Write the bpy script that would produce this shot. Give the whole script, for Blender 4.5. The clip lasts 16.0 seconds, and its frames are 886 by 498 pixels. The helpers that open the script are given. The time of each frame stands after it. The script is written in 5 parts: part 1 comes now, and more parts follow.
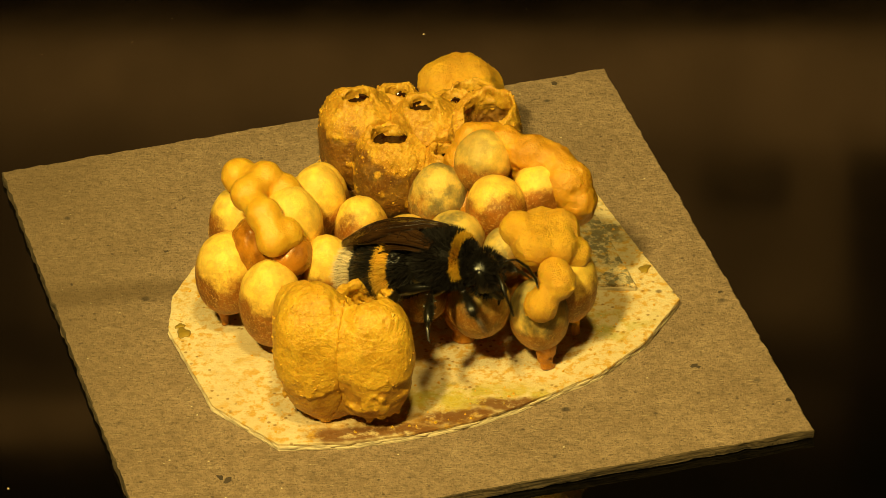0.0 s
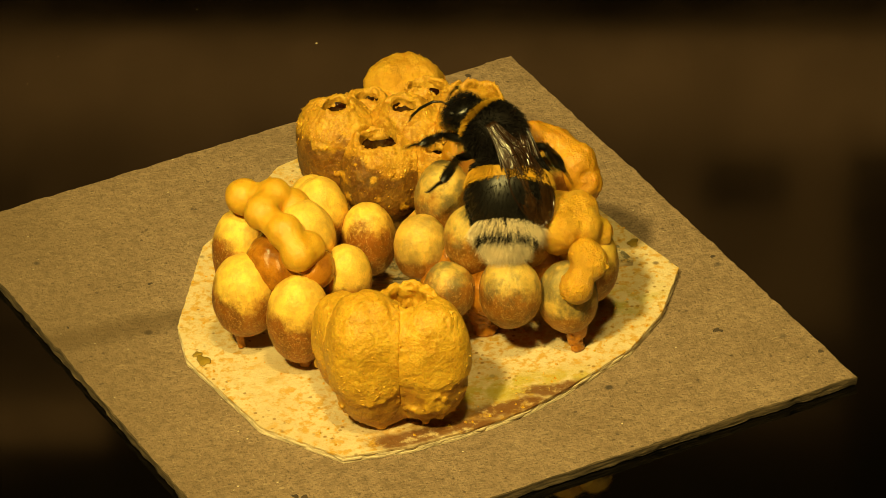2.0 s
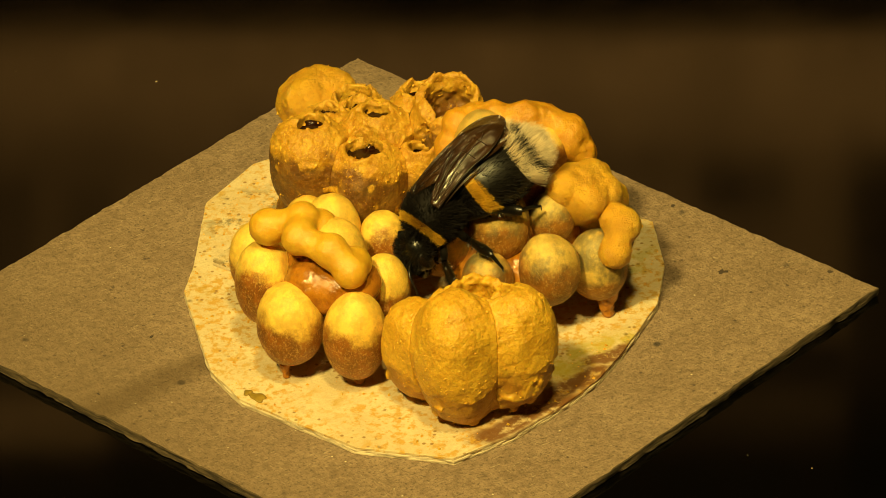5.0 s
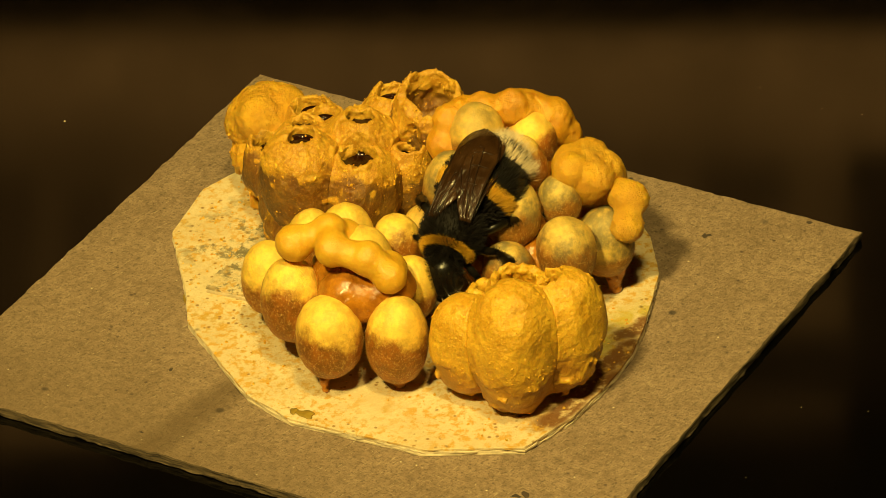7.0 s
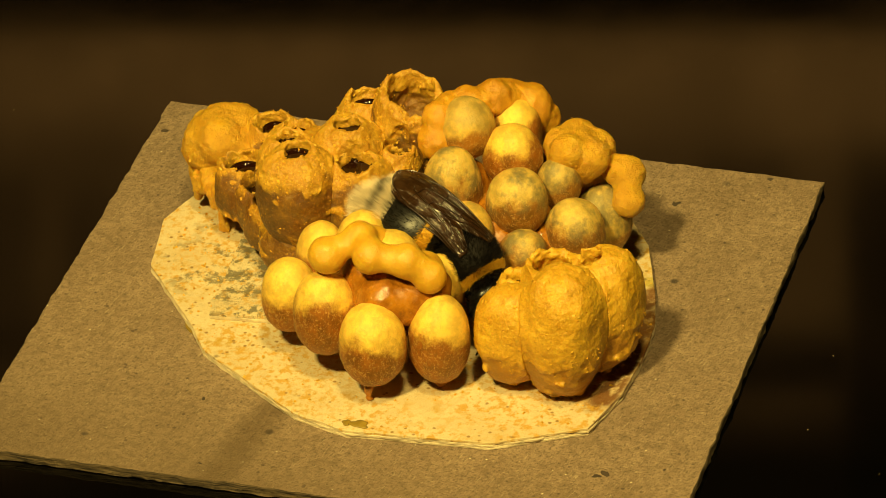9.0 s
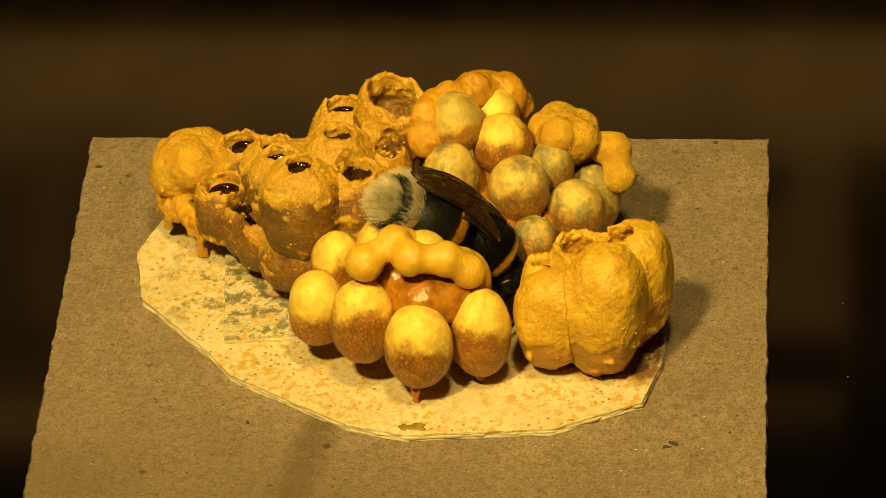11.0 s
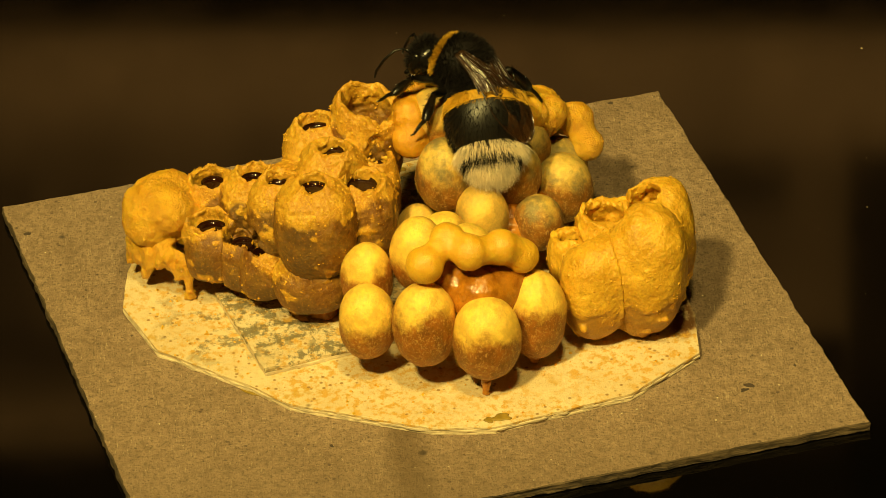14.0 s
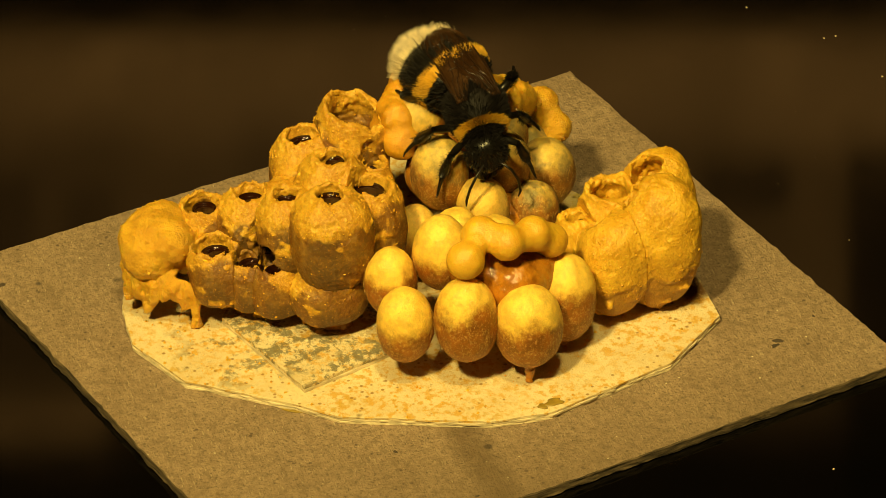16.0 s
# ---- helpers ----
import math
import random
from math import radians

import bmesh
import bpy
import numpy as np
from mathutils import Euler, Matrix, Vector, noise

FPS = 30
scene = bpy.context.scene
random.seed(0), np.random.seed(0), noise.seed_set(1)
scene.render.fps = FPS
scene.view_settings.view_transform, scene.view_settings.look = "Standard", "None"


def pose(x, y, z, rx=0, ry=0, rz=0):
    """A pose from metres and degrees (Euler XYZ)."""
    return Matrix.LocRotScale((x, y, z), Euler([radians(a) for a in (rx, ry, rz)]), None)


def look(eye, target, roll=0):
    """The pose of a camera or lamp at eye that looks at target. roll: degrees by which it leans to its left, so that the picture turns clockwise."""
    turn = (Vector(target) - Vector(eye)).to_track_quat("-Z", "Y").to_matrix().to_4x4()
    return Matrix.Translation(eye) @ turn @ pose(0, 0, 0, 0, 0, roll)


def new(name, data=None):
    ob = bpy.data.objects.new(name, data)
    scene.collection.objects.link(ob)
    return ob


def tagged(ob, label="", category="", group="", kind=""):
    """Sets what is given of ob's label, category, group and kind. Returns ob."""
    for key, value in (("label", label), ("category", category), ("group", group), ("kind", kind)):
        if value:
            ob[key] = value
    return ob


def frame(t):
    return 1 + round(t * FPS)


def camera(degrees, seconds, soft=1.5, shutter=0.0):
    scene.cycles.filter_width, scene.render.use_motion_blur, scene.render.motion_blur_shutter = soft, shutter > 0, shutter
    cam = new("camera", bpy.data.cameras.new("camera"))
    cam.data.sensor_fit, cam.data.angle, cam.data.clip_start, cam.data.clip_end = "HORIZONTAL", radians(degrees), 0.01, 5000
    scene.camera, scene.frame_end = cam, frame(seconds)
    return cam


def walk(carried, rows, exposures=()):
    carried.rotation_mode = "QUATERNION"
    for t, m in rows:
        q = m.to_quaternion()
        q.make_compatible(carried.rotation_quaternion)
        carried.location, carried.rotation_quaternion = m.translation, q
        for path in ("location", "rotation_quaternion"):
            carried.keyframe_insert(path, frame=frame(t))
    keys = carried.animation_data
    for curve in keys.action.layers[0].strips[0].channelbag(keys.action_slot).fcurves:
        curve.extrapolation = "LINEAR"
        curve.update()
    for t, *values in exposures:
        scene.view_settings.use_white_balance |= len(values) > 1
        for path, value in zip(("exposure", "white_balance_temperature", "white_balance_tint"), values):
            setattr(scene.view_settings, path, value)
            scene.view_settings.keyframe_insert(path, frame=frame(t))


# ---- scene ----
# ---- camera: it stands still, the turntable turns ----
cam = camera(9.7105, 16.0, soft=0.85, shutter=0.5)
MM = 0.001
EYE = Vector((0.0, -0.5, 0.32692))
PITCH, YAW = radians(32.6967), radians(0.2934)
AIM = Vector((math.sin(YAW) * math.cos(PITCH), math.cos(YAW) * math.cos(PITCH), -math.sin(PITCH)))
STAND = look(EYE, EYE + AIM, -2.175)
walk(cam, [(0.0, STAND), (16.0, STAND)])

# ---- light: one warm lamp from the front, left and above, in a dark room ----
world = bpy.data.worlds.new("dark_room")
scene.world = world
world.use_nodes = True
world.node_tree.nodes["Background"].inputs["Color"].default_value = (0.9, 0.62, 0.3, 1)
world.node_tree.nodes["Background"].inputs["Strength"].default_value = 0.012


def lamp_at(name, way, far, size, energy):
    """A small warm lamp, far metres away from the comb along a direction."""
    data = bpy.data.lights.new(name, "AREA")
    data.shape, data.size, data.energy, data.color = "DISK", size, energy, (1.0, 0.76, 0.22)
    ob = new(name, data)
    ob.matrix_basis = look(Vector(way).normalized() * far, (0.0, 0.0, 0.008))


lamp_at("spot_lamp", (-0.33, -0.72, 1.0), 0.75, 0.06, 6.7)
lamp_at("spot_lamp", (0.06, -0.45, 1.0), 0.75, 0.07, 3.1)
scene.view_settings.exposure = 0.0


def turn_of(t):
    """The turntable's angle at t seconds, in radians: a slow start, then a steady turn."""
    return float(np.polynomial.chebyshev.chebval(t / 8.0 - 1.0, TURN))


TURN = (0.90917, 0.91046, -0.00419, 0.00002, 0.00303, -0.00167, 0.00067, -0.00012)


# ---- materials ----
class Nodes:
    """A short way to write node trees."""

    def __init__(self, name):
        self.mat = bpy.data.materials.new(name)
        self.mat.use_nodes = True
        self.tree = self.mat.node_tree
        self.bsdf = self.tree.nodes["Principled BSDF"]
        self.out = self.tree.nodes["Material Output"]
        self.coord = self.node("ShaderNodeTexCoord")

    def node(self, kind, **props):
        n = self.tree.nodes.new(kind)
        for key, value in props.items():
            setattr(n, key, value)
        return n

    def put(self, socket, value):
        if isinstance(value, bpy.types.NodeSocket):
            self.tree.links.new(value, socket)
        elif isinstance(value, tuple) and len(value) == 3 and socket.type == "RGBA":
            socket.default_value = (*value, 1)
        else:
            socket.default_value = value

    def noise(self, scale, detail=4.0, rough=0.6, vec=None, warp=0.0):
        n = self.node("ShaderNodeTexNoise")
        self.put(n.inputs["Vector"], vec or self.coord.outputs["Object"])
        self.put(n.inputs["Scale"], scale)
        self.put(n.inputs["Detail"], detail)
        self.put(n.inputs["Roughness"], rough)
        self.put(n.inputs["Distortion"], warp)
        return n.outputs["Fac"]

    def cells(self, scale, vec=None, feature="F1"):
        n = self.node("ShaderNodeTexVoronoi", feature=feature)
        self.put(n.inputs["Vector"], vec or self.coord.outputs["Object"])
        self.put(n.inputs["Scale"], scale)
        return n.outputs["Distance"]

    def stretched(self, sx, sy, sz, turn=0.0):
        n = self.node("ShaderNodeMapping")
        self.put(n.inputs["Vector"], self.coord.outputs["Object"])
        n.inputs["Scale"].default_value = (sx, sy, sz)
        n.inputs["Rotation"].default_value = (0, 0, turn)
        return n.outputs["Vector"]

    def ramp(self, value, lo, hi, a=0.0, b=1.0):
        n = self.node("ShaderNodeMapRange", interpolation_type="SMOOTHSTEP")
        for key, v in (("Value", value), ("From Min", lo), ("From Max", hi), ("To Min", a), ("To Max", b)):
            self.put(n.inputs[key], v)
        return n.outputs["Result"]

    def math(self, op, a, b=0.0):
        n = self.node("ShaderNodeMath", operation=op)
        self.put(n.inputs[0], a)
        self.put(n.inputs[1], b)
        return n.outputs[0]

    def axis(self, k):
        n = self.node("ShaderNodeSeparateXYZ")
        self.put(n.inputs[0], self.coord.outputs["Object"])
        return n.outputs[k]

    def mix(self, fac, a, b, blend="MIX"):
        n = self.node("ShaderNodeMix", data_type="RGBA", blend_type=blend)
        self.put(n.inputs["Factor"], fac)
        self.put([s for s in n.inputs if s.name == "A" and s.type == "RGBA"][0], a)
        self.put([s for s in n.inputs if s.name == "B" and s.type == "RGBA"][0], b)
        return [s for s in n.outputs if s.type == "RGBA"][0]

    def random(self):
        return self.node("ShaderNodeObjectInfo").outputs["Random"]

    def bump(self, height, strength, distance):
        n = self.node("ShaderNodeBump")
        self.put(n.inputs["Height"], height)
        self.put(n.inputs["Strength"], strength)
        self.put(n.inputs["Distance"], distance)
        if self.bsdf.inputs["Normal"].links:
            self.put(n.inputs["Normal"], self.bsdf.inputs["Normal"].links[0].from_socket)
        self.put(self.bsdf.inputs["Normal"], n.outputs["Normal"])

    def done(self, colour, rough, **more):
        self.put(self.bsdf.inputs["Base Color"], colour)
        self.put(self.bsdf.inputs["Roughness"], rough)
        for key, value in more.items():
            self.put(self.bsdf.inputs[key.replace("_", " ")], value)
        return self.mat


def flesh(n, weight, radius, scale=0.001):
    """Light that goes into wax and silk and comes out again nearby."""
    n.bsdf.inputs["Subsurface Weight"].default_value = weight
    n.bsdf.inputs["Subsurface Radius"].default_value = radius
    n.bsdf.inputs["Subsurface Scale"].default_value = scale


def greyboard_material():
    n = Nodes("grey_board")
    fibre = n.noise(1.0, 4, 0.65, n.stretched(700, 5200, 2000, 0.5), warp=0.4)
    fibre_b = n.noise(1.0, 4, 0.65, n.stretched(5600, 900, 2000, 0.2), warp=0.4)
    cloud = n.noise(120, 5, 0.65)
    blotch = n.noise(900, 5, 0.65)
    col = n.mix(n.ramp(cloud, 0.3, 0.7), (0.275, 0.190, 0.127), (0.365, 0.259, 0.180))
    col = n.mix(n.ramp(blotch, 0.38, 0.66, 0, 0.55), col, (0.15, 0.10, 0.062))
    col = n.mix(n.ramp(n.noise(2600, 3, 0.6), 0.52, 0.66, 0, 0.7), col, (0.11, 0.078, 0.05))
    col = n.mix(n.ramp(fibre, 0.58, 0.7, 0, 0.75), col, (0.50, 0.39, 0.27))
    col = n.mix(n.ramp(fibre_b, 0.59, 0.72, 0, 0.65), col, (0.47, 0.36, 0.25))
    dark = n.math("MULTIPLY", n.ramp(n.cells(190), 0.05, 0.13, 1, 0), n.ramp(n.noise(80, 2), 0.52, 0.6))
    col = n.mix(dark, col, (0.05, 0.038, 0.034))
    small = n.math("MULTIPLY", n.ramp(n.cells(800), 0.1, 0.22, 1, 0), n.ramp(n.noise(300, 2), 0.53, 0.6))
    col = n.mix(n.math("MULTIPLY", small, 0.75), col, (0.07, 0.045, 0.035))
    bright = n.math("MULTIPLY", n.ramp(n.cells(520), 0.03, 0.08, 1, 0), n.ramp(n.noise(210, 2), 0.5, 0.56))
    col = n.mix(bright, col, (0.80, 0.70, 0.52))
    # a damp band that crosses the board towards its worn edge
    band = n.node("ShaderNodeMapping")
    n.put(band.inputs["Vector"], n.coord.outputs["Object"])
    band.inputs["Rotation"].default_value = (0, 0, radians(-2))
    sep = n.node("ShaderNodeSeparateXYZ")
    n.put(sep.inputs[0], band.outputs["Vector"])
    wob = n.math("MULTIPLY", n.math("SUBTRACT", n.noise(60, 4), 0.5), 0.004)
    off = n.math("ABSOLUTE", n.math("ADD", n.math("SUBTRACT", sep.outputs[1], 0.0042), wob))
    wet = n.math("MULTIPLY", n.ramp(off, 0.0004, 0.0036, 0.6, 0), n.ramp(sep.outputs[0], -0.026, -0.023, 1, 0))
    col = n.mix(wet, col, (0.105, 0.066, 0.032))
    worn = n.math("MULTIPLY", n.ramp(n.axis(0), -0.046, -0.024, 1, 0), n.ramp(n.noise(60, 5, 0.7), 0.25, 0.6, 0.45, 1.0))
    col = n.mix(n.math("MULTIPLY", worn, 0.55), col, (0.13, 0.086, 0.046))
    n.bump(fibre, 0.8, 0.0002)
    n.bump(fibre_b, 0.7, 0.0002)
    n.bump(n.noise(2200, 4, 0.65), 0.6, 0.0003)
    n.bump(n.noise(900, 3, 0.6), 0.4, 0.0005)
    return n.done(col, 0.85)


def board_edge_material():
    n = Nodes("board_edge")
    layers = n.noise(1.0, 4, 0.7, n.stretched(250, 250, 3800))
    col = n.mix(n.ramp(layers, 0.35, 0.65), (0.035, 0.024, 0.014), (0.13, 0.09, 0.05))
    n.bump(layers, 0.9, 0.0004)
    return n.done(col, 0.9)


def whiteboard_material(name, mould):
    n = Nodes(name)
    cloud = n.noise(160, 5, 0.65)
    col = n.mix(n.ramp(cloud, 0.3, 0.7), (0.64, 0.50, 0.28), (0.74, 0.62, 0.40))
    grain = n.noise(2600, 4, 0.65)
    col = n.mix(n.ramp(grain, 0.5, 0.72, 0, 0.45), col, (0.56, 0.42, 0.24))
    where = n.ramp(n.noise(70, 3), 0.34, 0.5)
    pollen = n.math("MULTIPLY", n.ramp(n.noise(900, 5, 0.7), 0.48, 0.6), where)
    col = n.mix(n.math("MULTIPLY", pollen, 0.9), col, (0.60, 0.34, 0.045))
    smear = n.math("MULTIPLY", n.ramp(n.noise(420, 4, 0.7), 0.56, 0.68), n.ramp(n.noise(90, 2), 0.40, 0.54))
    col = n.mix(n.math("MULTIPLY", smear, 0.8), col, (0.54, 0.32, 0.035))
    speck = n.math("MULTIPLY", n.ramp(n.cells(900), 0.12, 0.24, 1, 0), n.ramp(n.noise(230, 2), 0.45, 0.53))
    col = n.mix(n.math("MULTIPLY", speck, 0.85), col, (0.28, 0.15, 0.028))
    dark = n.math("MULTIPLY", n.ramp(n.cells(330), 0.06, 0.17, 1, 0), n.ramp(n.noise(110, 2), 0.55, 0.62))
    col = n.mix(n.math("MULTIPLY", dark, 0.8), col, (0.14, 0.09, 0.04))
    x, y = n.axis(0), n.axis(1)
    wob = n.math("MULTIPLY", n.math("SUBTRACT", n.noise(120, 4, 0.7), 0.5), 0.016)

    def patch(px, py, rx, ry, inner, outer, stray=1.0):
        w = n.math("MULTIPLY", wob, stray)
        dx = n.math("DIVIDE", n.math("SUBTRACT", n.math("ADD", x, w), px), rx)
        dy = n.math("DIVIDE", n.math("SUBTRACT", n.math("ADD", y, w), py), ry)
        d = n.math("SQRT", n.math("ADD", n.math("MULTIPLY", dx, dx), n.math("MULTIPLY", dy, dy)))
        return n.ramp(d, inner, outer, 1, 0)

    if mould:
        grey = n.math("MULTIPLY", n.ramp(n.noise(700, 5, 0.75), 0.46, 0.56), n.ramp(n.noise(150, 3), 0.36, 0.5))
        col = n.mix(n.math("MULTIPLY", grey, 0.85), col, (0.14, 0.125, 0.075))
        n.bump(n.noise(1200, 4), 0.5, 0.0003)
    else:
        green = n.math("MULTIPLY", patch(0.006, -0.0228, 0.0125, 0.0034, 0.4, 1.2, 0.4), n.ramp(n.noise(300, 5, 0.7), 0.36, 0.58))
        col = n.mix(n.math("MULTIPLY", green, 0.85), col, (0.48, 0.38, 0.03))
        green_b = n.math("MULTIPLY", patch(0.021, -0.009, 0.0055, 0.0035, 0.2, 1.2), n.ramp(n.noise(300, 4), 0.4, 0.6))
        col = n.mix(n.math("MULTIPLY", green_b, 0.8), col, (0.42, 0.36, 0.04))
        brown = patch(-0.0085, -0.0290, 0.0052, 0.0016, 0.6, 1.25, 0.25)
        for px, py in ((-0.0025, -0.0284), (0.0035, -0.0266), (0.0092, -0.0243)):
            brown = n.math("MAXIMUM", brown, patch(px, py, 0.0048, 0.0014, 0.6, 1.3, 0.25))
        halo = n.math("MULTIPLY", patch(0.000, -0.0278, 0.0135, 0.0026, 0.6, 1.3, 0.3), n.ramp(n.noise(380, 5, 0.7), 0.36, 0.55))
        col = n.mix(n.math("MULTIPLY", halo, 0.7), col, (0.42, 0.22, 0.02))
        col = n.mix(n.math("MULTIPLY", n.math("MULTIPLY", brown, n.ramp(n.noise(520, 5, 0.7), 0.34, 0.52)), 0.92), col, (0.155, 0.055, 0.008))
        grey = n.math("MULTIPLY", patch(0.018, 0.012, 0.007, 0.012, 0.5, 1.2), n.ramp(n.noise(280, 5, 0.7), 0.5, 0.6))
        col = n.mix(n.math("MULTIPLY", grey, 0.85), col, (0.13, 0.11, 0.06))
        grey_b = n.math("MULTIPLY", patch(-0.006, 0.023, 0.008, 0.008, 0.5, 1.2), n.ramp(n.noise(330, 5, 0.7), 0.5, 0.6))
        col = n.mix(n.math("MULTIPLY", grey_b, 0.8), col, (0.16, 0.13, 0.07))
    fibre = n.noise(1.0, 4, 0.65, n.stretched(800, 5000, 2000, 0.9), warp=0.4)
    col = n.mix(n.ramp(fibre, 0.62, 0.76, 0, 0.4), col, (0.88, 0.80, 0.66))
    n.bump(fibre, 0.4, 0.00018)
    n.bump(n.noise(2400, 4, 0.65), 0.6, 0.00025)
    return n.done(col, 0.8)


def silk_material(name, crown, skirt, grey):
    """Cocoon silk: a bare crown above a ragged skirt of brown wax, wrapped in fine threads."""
    n = Nodes(name)
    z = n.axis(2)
    luck = n.random()
    far = n.node("ShaderNodeCombineXYZ")
    for k, big in enumerate((0.37, 0.71, 0.53)):
        n.put(far.inputs[k], n.math("MULTIPLY", luck, big))
    move = n.node("ShaderNodeVectorMath", operation="ADD")
    n.put(move.inputs[0], n.coord.outputs["Object"])
    n.put(move.inputs[1], far.outputs[0])
    own = move.outputs[0]
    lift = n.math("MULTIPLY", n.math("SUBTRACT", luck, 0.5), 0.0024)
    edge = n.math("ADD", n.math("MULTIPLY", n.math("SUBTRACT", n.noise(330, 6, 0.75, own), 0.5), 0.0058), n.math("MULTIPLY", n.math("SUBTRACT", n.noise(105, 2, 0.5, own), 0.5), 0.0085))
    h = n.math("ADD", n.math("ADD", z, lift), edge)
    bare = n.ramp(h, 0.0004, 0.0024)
    tone = n.noise(700, 4, 0.65, own)
    top = n.mix(n.ramp(tone, 0.35, 0.65), tuple(c * 0.82 for c in crown), tuple(min(1, c * 1.15) for c in crown))
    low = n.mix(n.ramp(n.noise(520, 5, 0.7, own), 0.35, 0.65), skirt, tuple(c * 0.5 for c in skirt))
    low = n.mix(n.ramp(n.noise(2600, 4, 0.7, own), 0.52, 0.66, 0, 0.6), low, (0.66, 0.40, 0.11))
    over = n.noise(1.0, 3, 0.6, n.stretched(1500, 1500, 7000), warp=1.4)
    top = n.mix(n.ramp(over, 0.56, 0.70, 0, 0.18), top, (0.93, 0.68, 0.24))
    top = n.mix(n.ramp(n.noise(2400, 4, 0.7, own), 0.56, 0.7, 0, 0.3), top, (0.50, 0.28, 0.04))
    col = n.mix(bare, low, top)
    if grey:
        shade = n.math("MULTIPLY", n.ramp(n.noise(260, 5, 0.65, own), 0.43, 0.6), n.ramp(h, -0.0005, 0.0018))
        col = n.mix(n.math("MULTIPLY", shade, grey), col, (0.13, 0.115, 0.06))
    thread = n.noise(1.0, 4, 0.7, n.stretched(1100, 1100, 6800), warp=1.6)
    thread_b = n.noise(1.0, 3, 0.6, n.stretched(7600, 1900, 1100, 0.7), warp=1.4)
    thread_c = n.noise(1.0, 3, 0.6, n.stretched(1600, 7000, 1400, -0.5), warp=1.4)
    strand = n.noise(1.0, 2, 0.5, n.stretched(900, 700, 9000, 0.4), warp=2.2)
    col = n.mix(n.ramp(strand, 0.66, 0.74, 0, 0.15), col, (0.85, 0.60, 0.22))
    hair = n.math("MULTIPLY", n.ramp(n.math("MAXIMUM", thread_b, thread_c), 0.63, 0.72), n.ramp(h, -0.003, 0.002, 1.0, 0.45))
    col = n.mix(n.math("MULTIPLY", hair, 0.5), col, (0.90, 0.66, 0.27))
    n.bump(thread, 0.08, 0.00014)
    n.bump(thread_b, 0.36, 0.00016)
    n.bump(thread_c, 0.36, 0.00016)
    n.bump(n.noise(2600, 4, 0.7, own), 0.35, 0.0002)
    flesh(n, 0.15, (1.0, 0.45, 0.08), 0.0007)
    return n.done(col, n.ramp(tone, 0.3, 0.7, 0.42, 0.54), IOR=1.66, Specular_IOR_Level=0.8, Specular_Tint=(1.0, 0.88, 0.5))


def wax_material(name, light, deep, grain, tint=None):
    n = Nodes(name)
    cloud = n.noise(330, 5, 0.65)
    fine = n.noise(2300, 5, 0.72)
    col = n.mix(n.ramp(cloud, 0.32, 0.68), deep, light)
    col = n.mix(n.ramp(fine, 0.55, 0.72, 0, 0.6), col, tuple(min(1, c * 1.3) for c in light))
    if tint:
        col = n.mix(n.ramp(n.noise(210, 5, 0.72, warp=0.6), 0.5, 0.62, 0, 0.55), col, tint)
    n.bump(fine, grain, 0.0004)
    n.bump(n.noise(6500, 3, 0.7), grain, 0.0003)
    n.bump(n.noise(800, 4, 0.7), grain * 0.7, 0.0008)
    flesh(n, 0.22, (1.0, 0.42, 0.06), 0.0009)
    return n.done(col, n.ramp(fine, 0.3, 0.7, 0.42, 0.28), Specular_IOR_Level=0.8)


def amber_material():
    """Sticky brown wax, wet with honey."""
    n = Nodes("amber_wax")
    col = n.mix(n.ramp(n.noise(420, 5, 0.7), 0.35, 0.65), (0.27, 0.095, 0.008), (0.48, 0.19, 0.013))
    n.bump(n.noise(900, 4, 0.65), 0.4, 0.0005)
    return n.done(col, n.ramp(n.noise(300, 4), 0.4, 0.6, 0.14, 0.4), Specular_IOR_Level=0.6)


